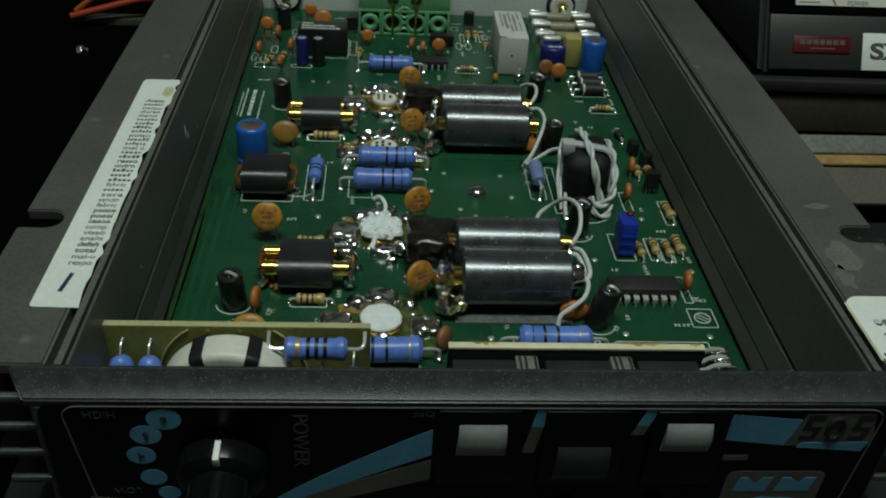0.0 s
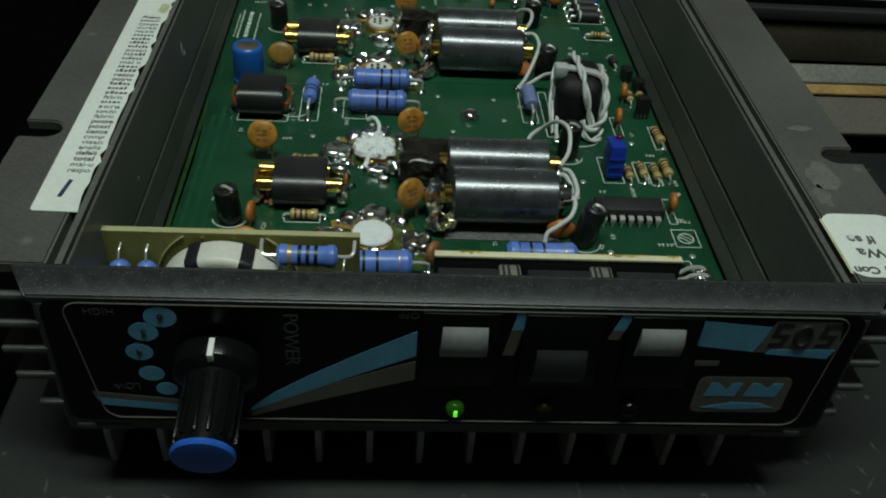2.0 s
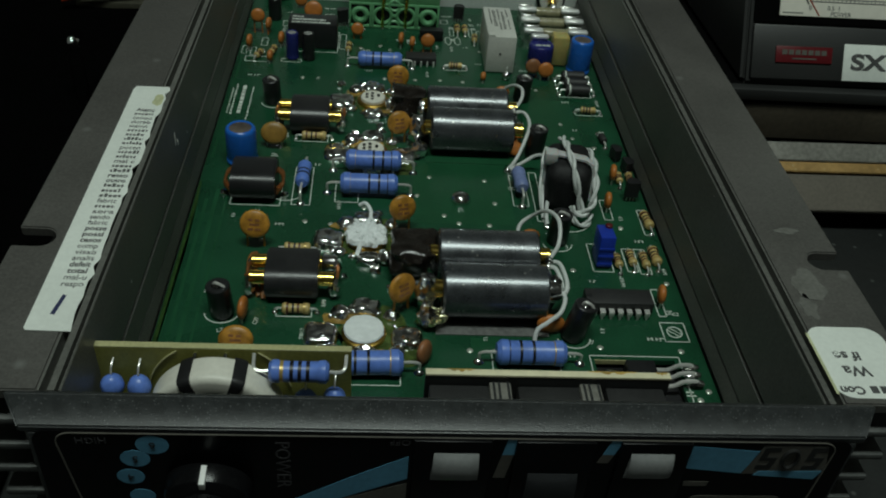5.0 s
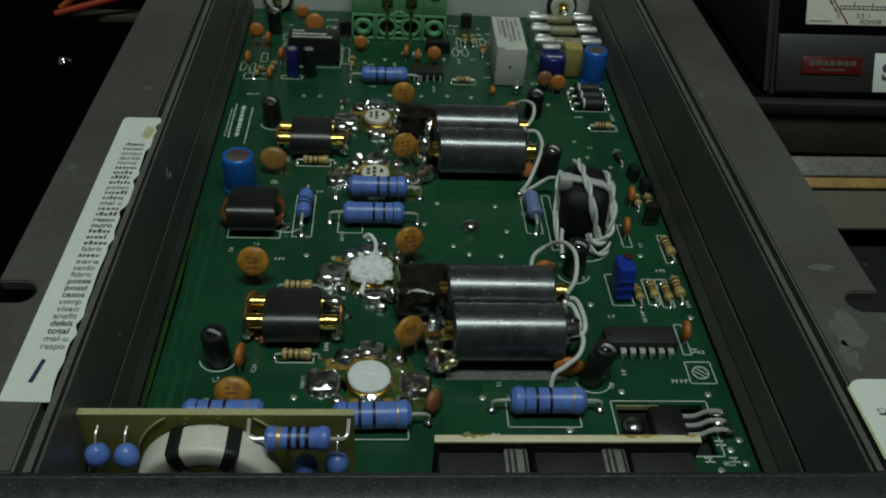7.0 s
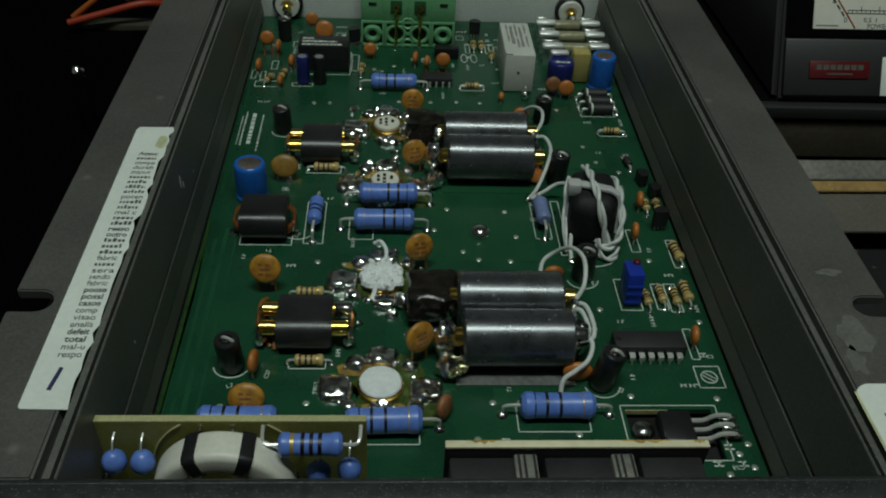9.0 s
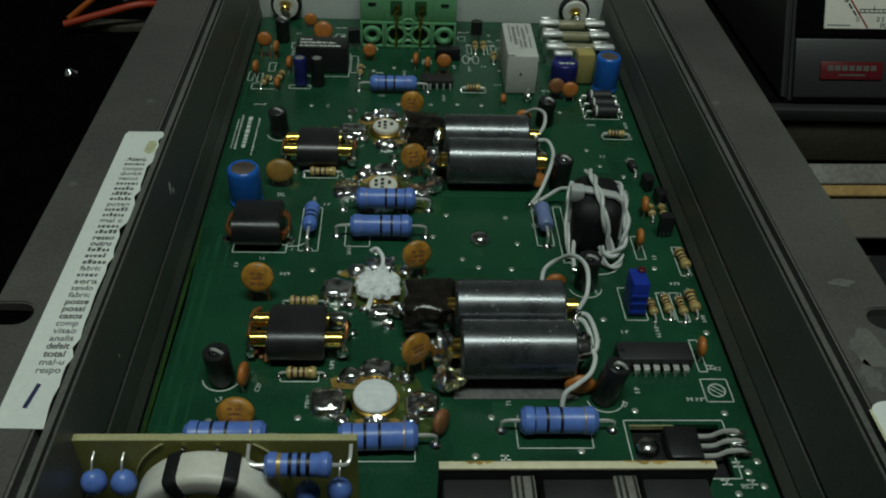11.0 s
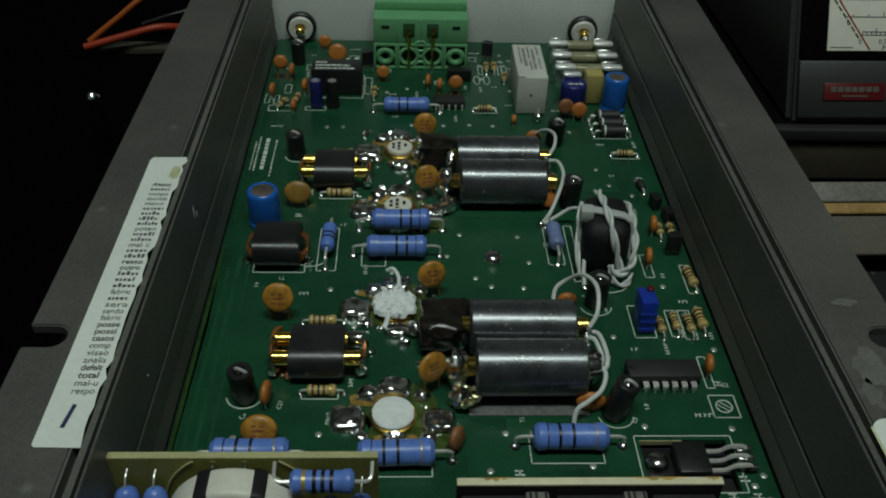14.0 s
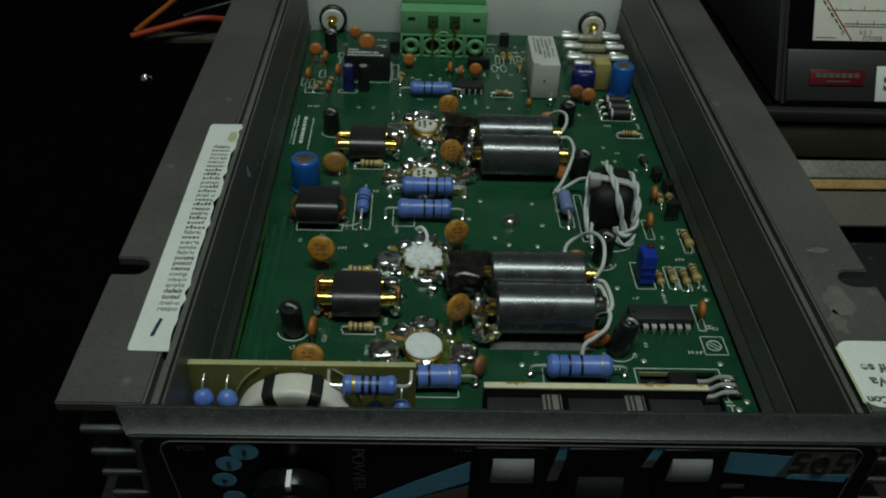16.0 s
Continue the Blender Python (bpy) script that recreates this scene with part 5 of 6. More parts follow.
for x, z, nx, nz in ((-7.3, 3.0, -1, 0), (-7.3, 15.0, -1, 0.1), (-6.7, 17.2, -0.8, 0.6), (-4.6, 18.3, -0.2, 1), (0, 18.45, 0, 1), (4.6, 18.3, 0.2, 1), (6.7, 17.2, 0.8, 0.6), (7.3, 15.0, 1, 0.1), (7.3, 6.0, 1, 0)):
    yc = -3.0 - 0.22 * x - 0.25 * (16 - min(z, 16))
    rings.append([bm.verts.new((x + nx * d, yc + w, z + nz * d)) for w, d in ((-1.5, -0.2), (-1.5, 0.5), (-1.1, 0.75), (1.1, 0.75), (1.5, 0.5), (1.5, -0.2))])
for a_, b_ in zip(rings, rings[1:]):
    for k in range(6):
        bm.faces.new((a_[k], a_[(k + 1) % 6], b_[(k + 1) % 6], b_[k]))
bm.faces.new(rings[0][::-1])
bm.faces.new(rings[-1])
bmesh.ops.recalc_face_normals(bm, faces=bm.faces)
part("cable_tie", bm, "tie", coil, "milky nylon cable tie")
part("tie_head", box(B(), -8.4, -5.0, 15.2, -4.2, -0.6, 19.8, 0.9), "tie", coil)

# lacquered leads beside the front small transformer
t = thing("brown_lead", "brown lacquered lead bent down beside the small transformer", "wire", -51.2, 189.6, 0)
part("strand", sweep(B(), smooth_path([(0.4, -0.6, 0.3), (-0.4, -4.0, 2.2), (-0.6, -8.5, 2.6), (0.4, -12.5, 3.0), (1.6, -15.0, 2.2), (3.4, -19.5, 0.4)], 6), 0.75, 8), "lacquer", t)
part("strand", sweep(B(), smooth_path([(-0.8, -13.0, 2.4), (0.8, -14.2, 3.4), (3.0, -14.0, 3.6), (4.2, -17.0, 2.4), (4.6, -20.5, 0.4)], 6), 0.7, 8), "lacquer", t)
part("solder_joint", blob(B(), 0.4, -12.4, 2.6, 1.5, 1.2, 1.1, 0.3, seed=5, sub=2), "solder", t)

# loose white wires
def wire_thing(label, pts, r=0.62):
    t = thing("white_wire", label, "wire", pts[0][0], pts[0][1], 0, group="white wires")
    part("sleeve", sweep(B(), smooth_path([(x - pts[0][0], y - pts[0][1], z) for x, y, z in pts], 8), r, 9), "wire", t)
    for p in (pts[0], pts[-1]):
        part("solder_joint", blob(B(), p[0] - pts[0][0], p[1] - pts[0][1], p[2], 1.3, 1.3, 1.2, 0.3, seed=p[0], sub=2), "solder", t)


wire_thing("white wire looping from the front output transformer to the board", [(33.6, 167.0, 8.6), (35.6, 163.4, 9.0), (34.0, 158.8, 7.6), (30.4, 156.2, 6.2), (27.4, 154.6, 4.6), (26.6, 152.0, 0.8)])
wire_thing("white wire joining the two brass tubes of the front transformer", [(33.2, 179.0, 8.6), (36.0, 177.0, 9.6), (37.0, 170.0, 9.4), (36.2, 165.6, 8.8), (33.8, 165.0, 8.6)])
wire_thing("white wire arching behind the front transformer", [(33.2, 178.6, 9.6), (36.0, 182.0, 13.0), (36.6, 189.0, 16.0), (34.4, 196.4, 14.0), (31.2, 200.6, 9.0), (27.6, 199.6, 6.0), (26.6, 195.0, 2.4)])
wire_thing("second white wire beside the front transformer", [(33.0, 177.6, 8.0), (34.8, 175.4, 9.0), (35.8, 169.6, 8.4), (34.8, 166.0, 7.8), (33.4, 165.0, 7.6)])
wire_thing("white wire joining the tubes of the rear transformer", [(32.4, 264.0, 8.8), (35.8, 262.0, 9.8), (36.8, 255.0, 10.0), (35.4, 248.4, 9.0), (31.4, 240.0, 4.6), (28.2, 237.6, 1.0)])
wire_thing("white wire arching behind the rear transformer", [(32.4, 264.4, 9.4), (35.6, 270.0, 11.0), (36.6, 278.0, 11.0), (34.6, 286.0, 8.0), (32.0, 290.0, 4.0), (31.0, 291.0, 0.8)])
wire_thing("white wire running from the coil to the rear transformer", [(28.4, 237.4, 1.0), (33.0, 238.6, 3.4), (38.0, 239.0, 6.6), (41.6, 233.0, 9.0), (40.0, 222.0, 7.0), (38.0, 212.0, 3.4), (37.8, 206.0, 0.8)])

# sleeved chokes between transistors and output transformers
for x, y, sc, lab_ in ((-5.0, 184.4, 1.0, "lump of dark shrink sleeving beside the front output transformer"), (-5.0, 274.4, 0.85, "lump of dark shrink sleeving beside the rear output transformer")):
    t = thing("sleeved_choke", lab_, "choke", x, y, 0)
    bm = B()
    bmesh.ops.create_cube(bm, size=2)
    bmesh.ops.subdivide_edges(bm, edges=bm.edges[:], cuts=7, use_grid_fill=True)
    for v in bm.verts:
        q = v.co.copy()
        q = q * (0.55 + 0.45 / max(1e-3, q.length))
        k = 1 + 0.30 * noise.noise(v.co * 1.3 + V(x, y, 0)) + 0.05 * noise.noise(v.co * 4.0 + V(y, x, 0))
        v.co = V(q.x * 7.6 * k * sc, q.y * 7.0 * k * sc, 5.6 + q.z * 5.0 * k)
    part("sleeve", bm, "shrink", t)
    for s in (-1, 1):
        part("solder_blob", blob(B(), s * 8.2 * sc, -2.4 * s, 2.0, 2.0, 2.4, 2.6, 0.4, seed=s + x, sub=2, floor=0.0), "solder", t)

bm = B()
rr = random.Random(11)
pads = thing("solder_spatter", "scattered lumps of shiny solder between the transistors", "solder", 0, 0, 0, kind="stuff")
for k in range(30):
    far = k % 2
    x = -32 + 36 * rr.random()
    y = (146 + 66 * rr.random()) if not far else (234 + 62 * rr.random())
    if min((x + 18.6) ** 2 + (y - yy) ** 2 for yy in (156, 197, 282.4, 246.2)) < 64 or x > 0:
        continue
    s = 0.5 + 1.1 * rr.random()
    blob(bm, x, y, 0.2, s * 1.3, s, 0.7 + 0.6 * s, 0.5, seed=k, sub=2, floor=0.0)
part("solder_lumps", bm, "solder", pads)

# relays
rel = thing("relay", "black box relay with worn white print on top", "relay", -43.8, 333.4, 0)
rel_case = part("case", box(B(), -9.9, -8.6, 0.4, 9.9, 1.6, 11.0, 0.5), "plastic", rel)
for k, x1 in enumerate((7.4, 5.2, -4.0)):
    x = -8.4
    while x < x1:
        w = 0.6 + 1.2 * rr.random()
        part("print_bar", box(B(), x, -7.4 + 2.6 * k, 11.0, min(x1, x + w), -6.3 + 2.6 * k + 0.3 * rr.random(), 11.06), "silk", rel_case, smooth=False)
        x += w + 0.35
rel = thing("relay", "tall off-white box relay with grey print on top", "relay", 32.3, 325.6, 0)
rel_case = part("case", box(B(), -5.8, -14.6, 0.4, 5.8, 14.6, 16.0, 0.45), "relay", rel)
for x0, y1, y0, w in ((-3.8, 12, -2, 0.8), (-2.4, 11, -5, 1.5), (-0.4, 12, 2, 0.9), (-0.3, 0, -7, 0.9), (1.2, 10, -7, 1.3), (3.2, 12, 5, 0.8), (3.4, 2, -6, 0.7)):
    y = y1
    while y > y0:
        h = 0.5 + 1.3 * rr.random()
        part("print_bar", box(B(), x0, y - h, 15.98, x0 + w * (0.7 + 0.3 * rr.random()), y, 16.05), "ink_grey", rel_case, smooth=False)
        y -= h + 0.35
part("corner_key", box(B(), -5.7, -14.5, 16.0, -3.0, -12.0, 16.6, 0.2), "relay", rel_case)
part("gate_mark", lathe(B(), [(0.5, 0), (0.5, 0.12), (0, 0.12)], 10, Matrix.Translation((-0.4, -14.6, 8.6)) @ Matrix.Rotation(radians(90), 4, "X")), "text", rel)

# green plug-in terminal block
con = thing("terminal_block", "green plug-in screw terminal block at the rear wall", "connector", -10.4, 348.0, 0)
# solid block; its black stands for shade in the hollow poles
part("socket", box(B(), -19.4, 1.6, 0.2, 19.4, 26.0, 11.4, 0.4), "plastic", con, "solid black block standing for the shade behind the green grille")
for z0, z1 in ((0.2, 1.3), (10.3, 11.5)):
    part("grille_rail", box(B(), -19.4, 0.2, z0, 19.4, 1.7, z1, 0.2), "green", con)
for x in (-19.0, -10.2, -9.2, 9.2, 10.2, 19.0):
    part("divider", box(B(), x - 0.45, 0.1, 0.3, x + 0.45, 1.8, 11.4, 0.15), "green", con)
for k in range(4):
    x = -14.7 + 9.8 * k
    inner = k in (1, 2)
    r0, w = (3.7, 0.85) if inner else (2.8, 1.25)
    part("pole_ring", sweep(B(), [(x + r0 * math.cos(a), 0.9, 5.8 + r0 * 0.98 * math.sin(a)) for a in [q * math.pi / 12 for q in range(25)]], w, 8), "green", con)
    if inner:
        part("contact", sweep(B(), smooth_path([(x, 0.2, 18.6), (x + 0.8, -0.2, 17.2), (x - 0.6, -0.3, 15.6), (x + 0.3, -0.4, 13.8), (x, -0.5, 10.0), (x, -0.5, 4.0), (x, -0.4, 0.2)], 5), 0.7, 7), "brass", con)
        part("solder_joint", blob(B(), x, -0.4, 0.4, 0.9, 0.9, 0.9, 0.2, seed=k, sub=2), "solder", con)
    else:
        for s in (-1, 1):
            part("pole_web", box(B(), x + s * 3.2 - 1.0, 0.5, 5.0, x + s * 3.2 + 1.0, 1.7, 6.6, 0.2), "green", con)
        part("pole_web", box(B(), x - 0.9, 0.5, 1.0, x + 0.9, 1.7, 3.2, 0.2), "green", con)
for z in (1.2, 10.4):
    part("key_ring", sweep(B(), [(2.3 * math.cos(a), 0.8, z + 2.2 * math.sin(a)) for a in [q * math.pi / 10 for q in range(21)]], 0.7, 6), "green", con)
part("key_web", box(B(), -1.2, 0.5, 5.0, 1.2, 1.7, 6.6, 0.2), "green", con)
part("plug", box(B(), -19.4, 0.6, 11.5, 19.4, 24.0, 22.4, 0.6), "green", con)
part("plug_step", box(B(), -19.0, 9.0, 22.3, 19.0, 24.0, 26.0, 0.6), "green", con)
for k in (1, 2):
    x = -14.7 + 9.8 * k
    # raised panel, slot shade painted in darker green
    part("slot", box(B(), x - 2.4, 0.3, 14.6, x + 2.4, 0.8, 20.4, 0.2), "green_dark", con)
for x in (-9.8, 0, 9.8):
    part("plug_rib", box(B(), x - 0.35, 0.2, 11.8, x + 0.35, 0.9, 22.0, 0.15), "green", con)
for x in (-14.6, 14.6):
    part("cover_slot", box(B(), x - 1.6, 0.3, 18.4, x + 1.6, 0.8, 19.4), "plastic", con)

# fuse row
for k, y in enumerate((360.0, 349.0, 338.0)):
    fu = thing("glass_fuse", "glass tube fuse held in two shiny metal clips", "fuse", 58.2, y, 0, group="fuses")
    part("glass", lathe(B(), [(2.3, -8.5), (2.3, 8.5)], 18, axis_x(0, 0, 6.2)), "glass", fu)
    for s in (-1, 1):
        part("end_cap", lathe(B(), [(2.2, -2.9), (2.6, -2.6), (2.6, 2.6), (2.2, 2.9)], 18, axis_x(s * 9.2, 0, 6.2)), "steel", fu)
        part("clip", box(B(), s * 9.6 - 3.4, -3.0, 0.0, s * 9.6 + 3.4, -2.5, 8.6, 0.15), "steel", fu)
        part("clip", box(B(), s * 9.6 - 3.4, 2.5, 0.0, s * 9.6 + 3.4, 3.0, 8.6, 0.15), "steel", fu)
        part("clip_lip", box(B(), s * 9.6 - 4.2, -4.4, 7.6, s * 9.6 + 4.2, -1.2, 9.6, 0.8, 3), "white_tin", fu)

clip = thing("spare_fuse_clip", "empty bright fuse clip behind the navy can", "fuse clip", 49.4, 325.0, 0)
part("jaw", box(B(), -3.2, -2.6, 0.0, 3.2, -2.1, 11.6, 0.15), "steel", clip)
part("jaw", box(B(), -3.2, 2.1, 0.0, 3.2, 2.6, 11.6, 0.15), "steel", clip)
part("clip_lip", box(B(), -3.6, -3.4, 10.8, 3.6, -0.6, 12.4, 0.7, 3), "white_tin", clip)
ball = thing("solder_ball", "round lump of solder beside the rear upright choke", "solder", 34.6, 306.0, 0)
part("drop", blob(B(), 0, 0, 1.6, 1.7, 1.6, 1.9, 0.12, seed=3, floor=0.0), "solder", ball)
part("stub", sweep(B(), [(0, 0, 2.6), (0.2, 0.2, 5.2)], 0.5, 7), "wirelead", ball)

# coaxial sockets at the rear wall
for x in (-62.6, 61.8):
    so = thing("coaxial_socket", "round coaxial socket with white insulator in the rear wall", "socket", x, Y1 - 0.2, 6.6, group="coaxial sockets")
    part("shell", lathe(B(), [(6.6, 0), (6.6, -2.2), (6.1, -2.8), (5.4, -2.8), (5.2, -2.0)], 32, axis_y()), "plastic", so)
    part("insulator", lathe(B(), [(5.3, 0), (5.3, -4.0), (4.9, -4.4), (2.9, -4.4), (2.7, -3.8), (0, -3.8)], 32, axis_y()), "ptfe", so)
    part("centre_pin", lathe(B(), [(1.9, -3.6), (1.9, -7.6), (1.5, -8.0), (0, -8.0)], 18, axis_y()), "brass", so)
    part("solder_blob", blob(B(), 0.4, -8.6, -2.2, 1.9, 2.0, 3.0, 0.3, seed=x, sub=2), "solder", so)
    part("strap", sweep(B(), smooth_path([(0.4, -8.6, -2.0), (0.2, -10.5, -4.4), (0, -12, -6.4)], 4), 1.2, 8), "solder", so)
choke(-61.8, 352.5, 10.0, 2.8)

for x, y, rz in ((67.8, 249.0, -70), (68.2, 223.6, 10), (70.2, 241.0, -70), (18.4, 359, 0), (-32.6, 349, 30)):
    transistor_small(x, y, rz, h=5.6 if y < 230 or y > 300 else 3.6, z=2.0 if y < 230 or y > 300 else 1.2)
t = thing("integrated_circuit", "small black eight-pin chip near the terminal block", "chip", 0.6, 317.2, 0, group="")
part("body", box(B(), -6.2, -3.0, 0.8, 6.2, 3.0, 3.6, 0.3), "dip", t)
for k in range(5):
    part("pin", box(B(), -5.4 + 2.54 * k, -3.5, 0, -4.7 + 2.54 * k, -2.9, 2.2), "wirelead", t)
t = thing("transistor_pair", "black block component behind the orange capacitor", "transistor", 5.6, 339.6, 0)
part("body", box(B(), -5.0, -2.2, 0.4, 5.0, 2.2, 5.0, 0.4), "plastic", t)

# ---- upright boards behind the front ----
vb = thing("upright_filter_board", "upright bare fibreglass board with a wound ring and blue beads", "circuit board", 0, 120.3, 0)
bm = box(B(), -75.0, 0, 0.6, -20.9, 1.6, 29.2, 0.1)
part("laminate", bm, "fr4", vb, smooth=False)
part("top_edge", box(B(), -75.0, 0.0, 29.2, -20.9, 1.6, 29.5, 0.05), "edge", vb, smooth=False)
RX, RZ = -49.4, 15.8
for a0 in (10, 124):
    part("printed_arc", sweep(B(), [(RX + 15.4 * math.cos(radians(a0 + 46 * k / 12)), -0.15, RZ + 15.4 * math.sin(radians(a0 + 46 * k / 12))) for k in range(13)], 0.22, 6), "edge", vb)
CUTS = (67, 113, 185, 270, 355, 427)
for k in range(10):
    dark = k % 2 == 0
    mid, nxt = CUTS[k // 2], CUTS[k // 2 + 1]
    a0, a1 = (radians(mid - 5.5), radians(mid + 5.5)) if dark else (radians(mid + 5), radians(nxt - 5))
    bm = B()
    n = 12
    rows_ = []
    g = 0.0 if dark else 0.35
    for q in range(n + 1):
        a = a0 + (a1 - a0) * q / n
        ring_ = []
        for rad, yy in rounded(8.4 + g, -9.8 + g, 14.6 - g, -1.8 - g, 1.5, 4):
            ring_.append(bm.verts.new((RX + rad * math.cos(a), yy, RZ + rad * math.sin(a))))
        rows_.append(ring_)
    for r0, r1 in zip(rows_, rows_[1:]):
        for i in range(len(r0)):
            bm.faces.new((r0[i], r0[(i + 1) % len(r0)], r1[(i + 1) % len(r0)], r1[i]))
    bm.faces.new(rows_[0])
    bm.faces.new(rows_[-1])
    bmesh.ops.recalc_face_normals(bm, faces=bm.faces)
    part("winding_band" if dark else "ring_segment", bm, "plastic" if dark else "ceramic", vb, "black winding" if dark else "cream ring")
for x, z in ((-71.4, 21.2), (-65.8, 21.0), (-30.7, 17.6), (-24.4, 18.4)):
    part("blue_bead", blob(B(), x, -3.4, z, 2.5, 2.4, 2.9, 0.05, seed=x), "blue_r", vb, "round blue bead capacitor")
    part("bead_lead", sweep(B(), smooth_path([(x, -3.0, z + 3.0), (x + 0.1, -2.0, z + 4.6), (x + 0.2, -0.2, z + 5.2)], 4), 0.22, 6), "wirelead", vb)
part("resistor_body", lathe(B(), [(0, -6.4), (1.8, -6.3), (2.5, -5.6), (2.5, -4.4), (2.25, -3.9), (2.25, 3.9), (2.5, 4.4), (2.5, 5.6), (1.8, 6.3), (0, 6.4)], 22, axis_x(-31.8, -4.2, 27.4)), "blue_r", vb, "blue banded resistor")
for f in (-3.6, -1.5, 0.2, 1.9):
    part("colour_band", lathe(B(), [(2.2, f - 0.4), (2.33, f - 0.38), (2.33, f + 0.38), (2.2, f + 0.4)], 22, axis_x(-31.8, -4.2, 27.4)), "band_black" if f > -3 else "band_gold", vb)
for s in (-1, 1):
    part("resistor_lead", sweep(B(), smooth_path([(-31.8 + s * 6.2, -4.2, 27.4), (-31.8 + s * 8.6, -4.2, 27.4), (-31.8 + s * 9.6, -3.4, 27.8), (-31.8 + s * 9.8, -0.2, 28.4)], 4), 0.42, 7), "wirelead", vb)
for x in (-54.0, -47.6):
    part("ring_lead", sweep(B(), [(x, -1.6, 27.2), (x, -0.3, 28.4)], 0.45, 6), "solder", vb)

sb = thing("switch_board", "upright cream-edged board carrying three black switch bodies", "circuit board", 0, 111.4, -0.8)
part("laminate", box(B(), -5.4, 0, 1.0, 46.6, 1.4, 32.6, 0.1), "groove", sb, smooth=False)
part("top_edge", box(B(), -5.4, -0.1, 32.6, 46.6, 1.6, 33.3, 0.15), "cream", sb)
for x0, x1 in ((-1.0, 5.0), (29.0, 39.5), (43.4, 46.2)):
    out = [(x0 + (x1 - x0) * k / 12, 1.5 - 0.9 * abs(math.sin(k * 0.9 + x0)) * math.sin(math.pi * k / 12)) for k in range(13)]
    bm = plate(B(), [(x0, 1.55)] + out + [(x1, 1.55)], 33.28, 33.36)
    bmesh.ops.recalc_face_normals(bm, faces=bm.faces)
    part("flux_stain", bm, "amber", sb, "amber flux stain", smooth=False)
for x0, x1 in ((-4.6, 8.2), (14.0, 27.6), (32.8, 45.4)):
    part("switch_body", box(B(), x0, -9.2, 8.0, x1, -0.2, 30.4, 0.5), "dip", sb, "black switch body")
for x0 in (7.9, 27.0):
    part("bracket", box(B(), x0, -7.0, 8.0, x0 + 4.5, -0.4, 31.6, 0.3), "silver", sb, "grey metal bracket")
    for q in (0.9, 2.0, 3.9):
        # uncut slots: their inner shade is painted as dark raised bars
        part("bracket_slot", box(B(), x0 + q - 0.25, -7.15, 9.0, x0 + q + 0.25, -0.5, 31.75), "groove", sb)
# ---- beside and behind the amplifier ----
rad = thing("radio_set", "dark radio with gold and silver trim strips beside the amplifier", "radio", 0, 0, 0)


def slope(name, s0, s1, out, material, label):
    """A strip of the radio's leaning front, from height s0 to s1 above its lower edge."""
    bm = B()
    pts = [(241 + s0 - out, -14 + s0 + out), (241 + s1 - out, -14 + s1 + out), (241 + s1 + 3, -14 + s1 - 3), (241 + s0 + 3, -14 + s0 - 3)]
    a = [bm.verts.new((106, y, z)) for y, z in pts]
    b = [bm.verts.new((400, y + 6, z)) for y, z in pts]
    bm.faces.new(a)
    bm.faces.new(b[::-1])
    for i in range(4):
        bm.faces.new((a[i], b[i], b[(i + 1) % 4], a[(i + 1) % 4]))
    bmesh.ops.recalc_face_normals(bm, faces=bm.faces)
    bmesh.ops.bevel(bm, geom=bm.edges[:], offset=0.3, segments=2, affect="EDGES")
    return part(name, bm, material, rad, label)


slope("lower_panel", 0.0, 9.5, 0.0, "tan", "greige lower panel")
slope("gold_trim", 10.1, 12.7, 0.4, "goldtrim", "worn gold strip")
slope("silver_trim", 13.1, 18.0, 0.2, "silver", "dull silver strip")
part("cabinet", box(B(), 106.5, 262, ZT, 399, 440, 24.8, 1.2), "black", rad)
part("plinth", box(B(), 107, 246, ZT, 399, 263, -13, 0.6), "black", rad)
part("display_panel", box(B(), 106.5, 260.4, 4.8, 399, 262.4, 18.6, 0.5), "brownpanel", rad, "dark brown display panel")
part("top_ledge", box(B(), 106.0, 259.2, 20.4, 399, 264.0, 24.9, 0.9), "meter", rad, "charcoal ledge above the display panel")
met = thing("power_meter", "charcoal meter with cream dial, red badge and white sticker", "meter", 111.5, 262.0, 25.0, 1.2)
LEAN_BACK = Matrix.Rotation(radians(-30), 4, "X")


def leaning(bm):
    """Turn a piece of the meter's front back by its slope."""
    bmesh.ops.transform(bm, matrix=LEAN_BACK, verts=bm.verts)
    return bm


bm = plate(B(), [(0, 0), (110, 0), (110, 60), (35, 60.6)], 0, 175, Matrix(((0, 0, 1, 0), (1, 0, 0, 0), (0, 1, 0, 0), (0, 0, 0, 1))))
bmesh.ops.recalc_face_normals(bm, faces=bm.faces)
bmesh.ops.bevel(bm, geom=bm.edges[:], offset=1.6, segments=3, affect="EDGES")
part("case", bm, "meter", met)
part("lower_front", leaning(box(B(), 2.6, -1.6, 2.4, 172, 0.2, 21.2, 0.6)), "meter", met)
part("dial_surround", leaning(box(B(), 2.6, -0.8, 21.8, 172, 0.2, 66, 0.5)), "black", met)
DX, DZ = 11.6, 24.4
dial = part("dial", leaning(box(B(), DX, -1.2, DZ, 150, -0.4, 64, 0.2)), "meterface", met, "cream meter scale with black marks")
for k in range(34):
    x = DX + 11.5 + 1.55 * k
    part("scale_tick", leaning(box(B(), x, -1.32, DZ + 5.1, x + 0.22, -1.18, DZ + (7.4 if k % 4 == 3 else 6.1))), "text", dial, smooth=False)
for x0, h in ((11.0, 5.0), (11.6, 6.0), (6.0, 10.8), (3.0, 16.4)):
    part("scale_line", leaning(box(B(), DX + x0, -1.30, DZ + h, 120, -1.18, DZ + h + 0.3)), "text", dial, smooth=False)
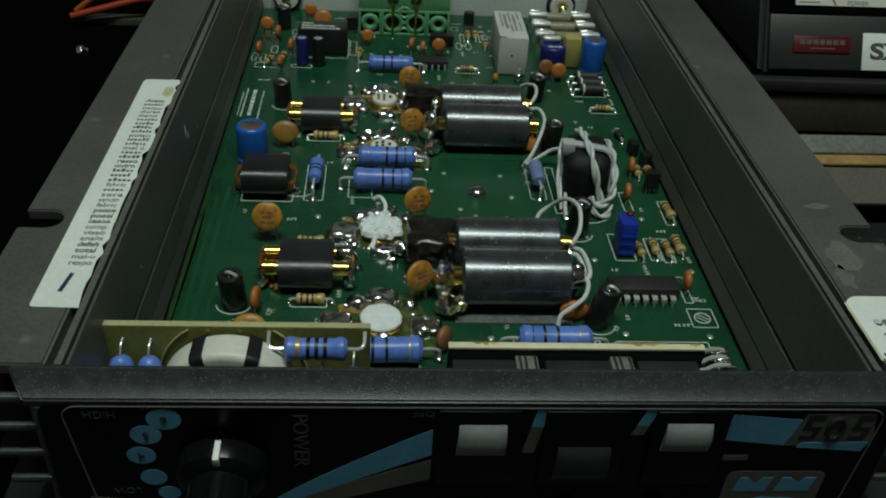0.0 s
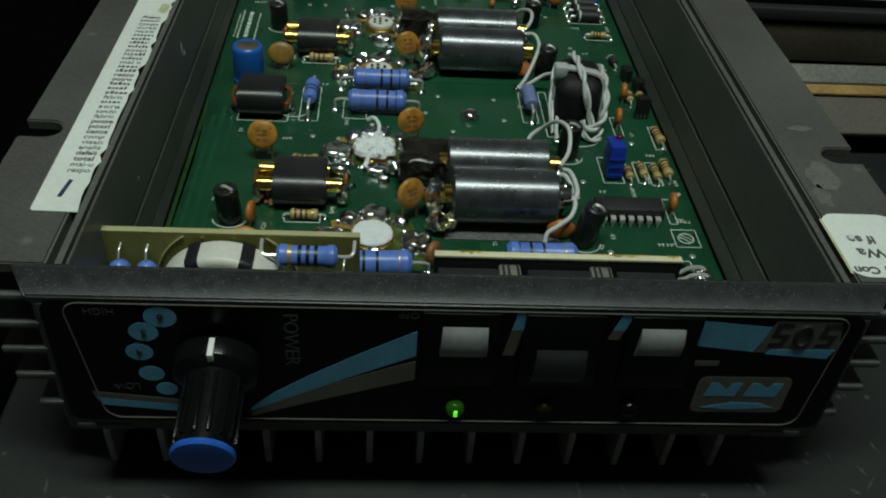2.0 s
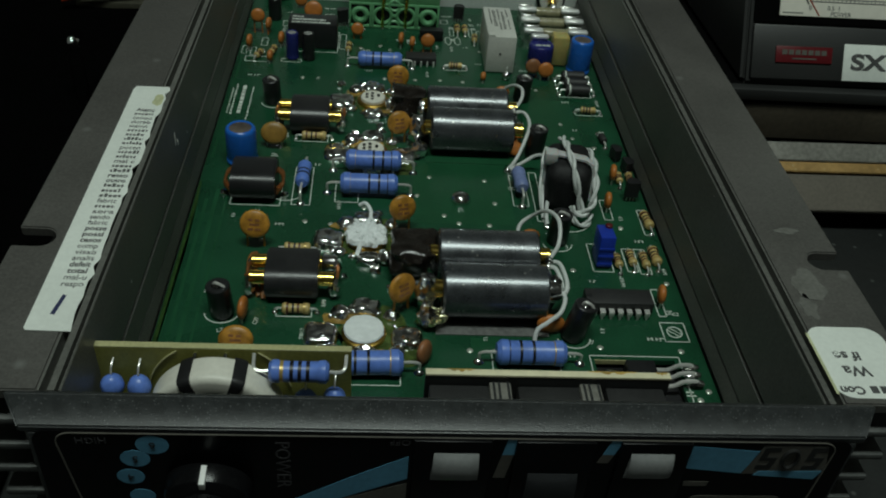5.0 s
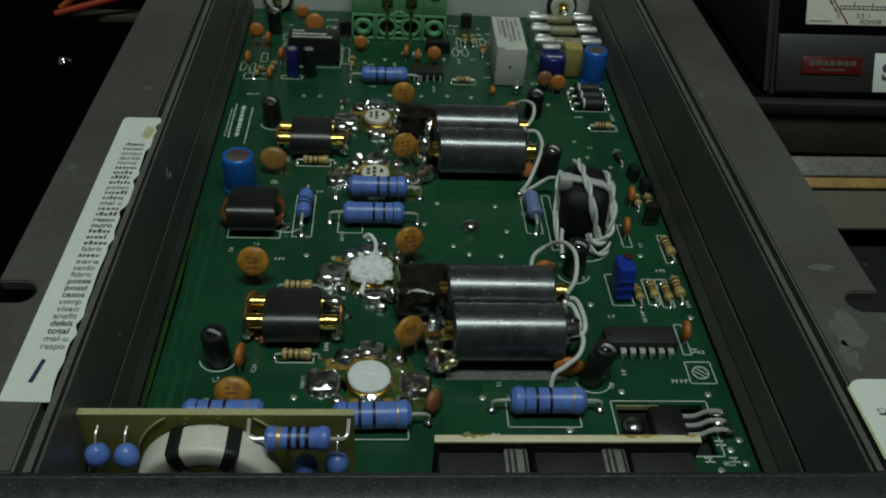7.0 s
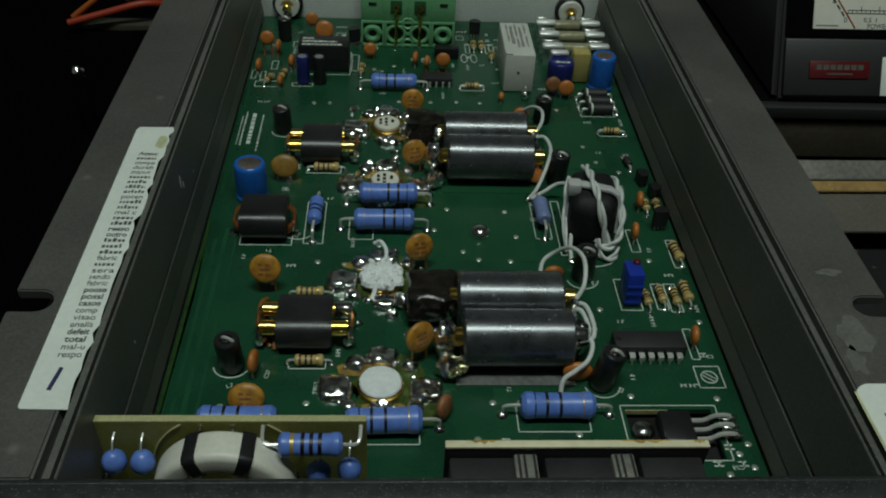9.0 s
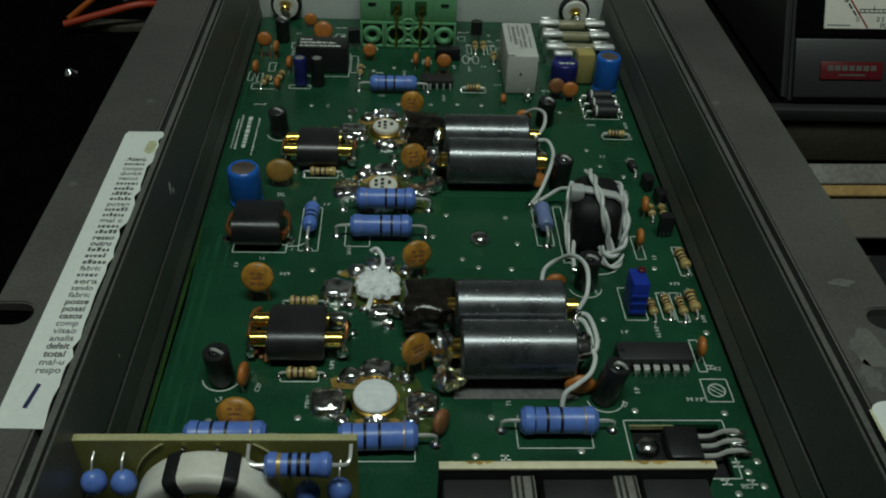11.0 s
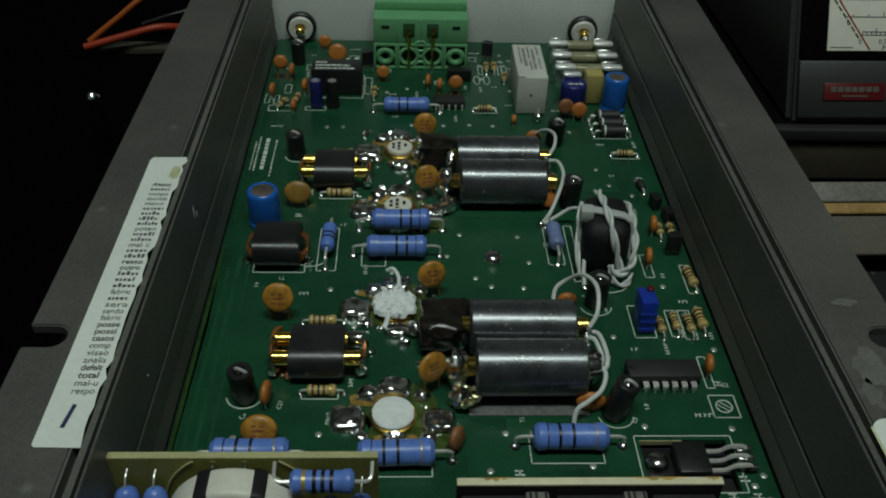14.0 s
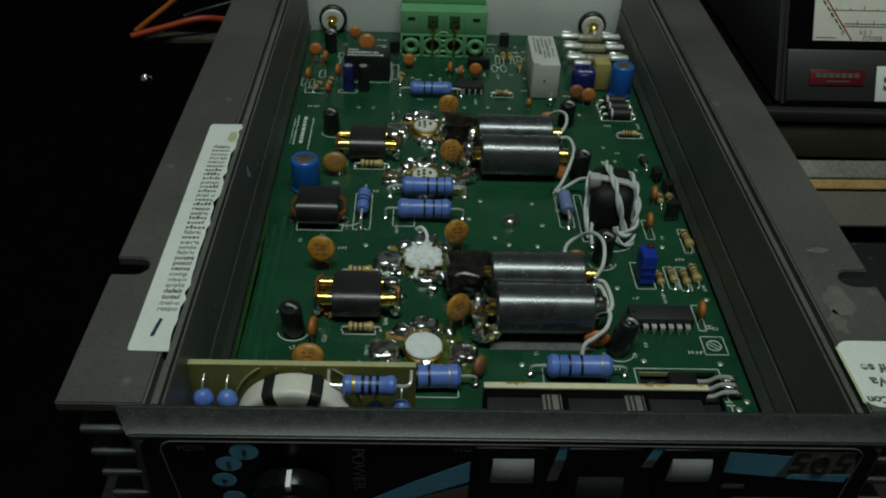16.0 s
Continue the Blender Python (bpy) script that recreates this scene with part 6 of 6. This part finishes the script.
for k in range(12):
    x = DX + 8 + 5.2 * k
    part("scale_tick", leaning(box(B(), x, -1.32, DZ + 10.9, x + 0.25, -1.18, DZ + (12.6 if k % 3 == 2 else 11.8))), "text", dial, smooth=False)
part("dial_line", sweep(B(), [LEAN_BACK @ V(DX + 14.4, -1.25, DZ + 0.4), LEAN_BACK @ V(DX + 0.6, -1.25, DZ + 20.0)], 0.26, 5), "red_wire", dial, "thin red line")
for k in range(6):
    f = k / 6
    p, q = V(DX + 10.4 - 9.4 * f, -1.25, DZ + 4.2 + 13 * f), V(DX + 9.3 - 9.4 * f, -1.25, DZ + 5.7 + 13 * f)
    part("scale_dash", sweep(B(), [LEAN_BACK @ p, LEAN_BACK @ q], 0.3, 5), "text", dial)
for w, x, z in (("0", 11.0, 2.9), ("0.5", 18.6, 3.0), ("1", 21.6, 3.0), ("0", 6.6, 9.0)):
    lettering("dial_number", w, 2.2, LEAN_BACK @ Matrix.Translation((DX + x, -1.25, DZ + z)) @ FRONT, "text", dial)
lettering("dial_word", "POWER", 2.2, LEAN_BACK @ Matrix.Translation((DX + 22.4, -1.25, DZ + 1.0)) @ FRONT, "text", dial)
part("tiny_print", leaning(box(B(), DX + 1.0, -1.3, DZ + 0.9, DX + 8.6, -1.18, DZ + 1.3)), "ink_grey", dial, smooth=False)
badge = part("badge", leaning(box(B(), 11.0, -2.2, 8.2, 31.8, -1.5, 13.9, 0.2)), "red", met, "red badge with pale marks")
for k in range(7):
    part("badge_bar", leaning(box(B(), 13.2 + 2.4 * k, -2.32, 11.0, 15.1 + 2.4 * k, -2.15, 12.7)), "ink_brown", badge, smooth=False)
part("badge_bar", leaning(box(B(), 17, -2.32, 9.4, 26, -2.15, 9.9)), "ink_brown", badge, smooth=False)
sticker = part("sticker", leaning(box(B(), 36.2, -1.95, 2.6, 67, -1.5, 15.4, 0.15)), "paper", met, "white sticker")
lettering("sticker_word", "SX", 7.6, LEAN_BACK @ Matrix.Translation((45.4, -2.02, 8.9)) @ FRONT @ Matrix.Diagonal((1.45, 1, 1, 1)), "text", sticker, bold=0.28)

# sheet whose near-black colour carries the deep shadow left of the case
cloth = thing("shadow_black_cloth", "rumpled black cloth on the bench, deep shadow put into its colour", "cloth", 0, 0, ZT)
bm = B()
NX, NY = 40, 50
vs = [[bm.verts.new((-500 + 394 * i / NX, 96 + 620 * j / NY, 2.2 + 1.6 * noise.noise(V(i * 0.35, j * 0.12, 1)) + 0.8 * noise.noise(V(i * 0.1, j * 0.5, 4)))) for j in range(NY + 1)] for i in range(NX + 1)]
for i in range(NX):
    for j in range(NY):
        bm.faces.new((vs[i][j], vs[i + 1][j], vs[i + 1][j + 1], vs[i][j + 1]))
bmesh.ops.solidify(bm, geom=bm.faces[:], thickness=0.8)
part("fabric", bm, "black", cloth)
bolt = thing("chrome_fitting", "small shiny metal fitting in the shadow", "fitting", -137.2, 316, ZT)
part("stem", lathe(B(), [(3, 0), (3, 20), (2, 22), (2, 24)], 20), "black", bolt)
part("ball", blob(B(), 0, 0, 26, 2.4, 2.2, 2.6, 0.35, seed=2), "chrome", bolt)
for m_, lab_, pts in (("red_wire", "thick red cable lying behind the amplifier", [(-168, 398, -16), (-150, 402, -12), (-134, 406, -9), (-122, 414, -13), (-112, 424, -20)]), ("orange_wire", "thick orange cable lying behind the amplifier", [(-166, 400, -14), (-152, 404, -4), (-136, 412, 6), (-110, 440, 10), (-60, 470, -10)])):
    t = thing("cable", lab_, "cable", 0, 0, 0, group="cables")
    part("sleeve", sweep(B(), smooth_path(pts, 8), 1.7 if m_ == "red_wire" else 1.35, 12), m_, t)
t = thing("black_cable", "black cable lying behind the amplifier", "cable", 0, 0, 0, group="cables")
part("sleeve", sweep(B(), smooth_path([(-146, 420, -14), (-130, 424, -10), (-105, 436, -8), (-60, 450, -12)], 8), 1.0, 10), "plastic", t)
t = thing("wooden_batten", "dull olive batten lying behind the amplifier", "batten", -130, 404, ZT)
part("bar", box(B(), -34, 0, 0, 70, 8, 5.0, 0.8), "olive", t)
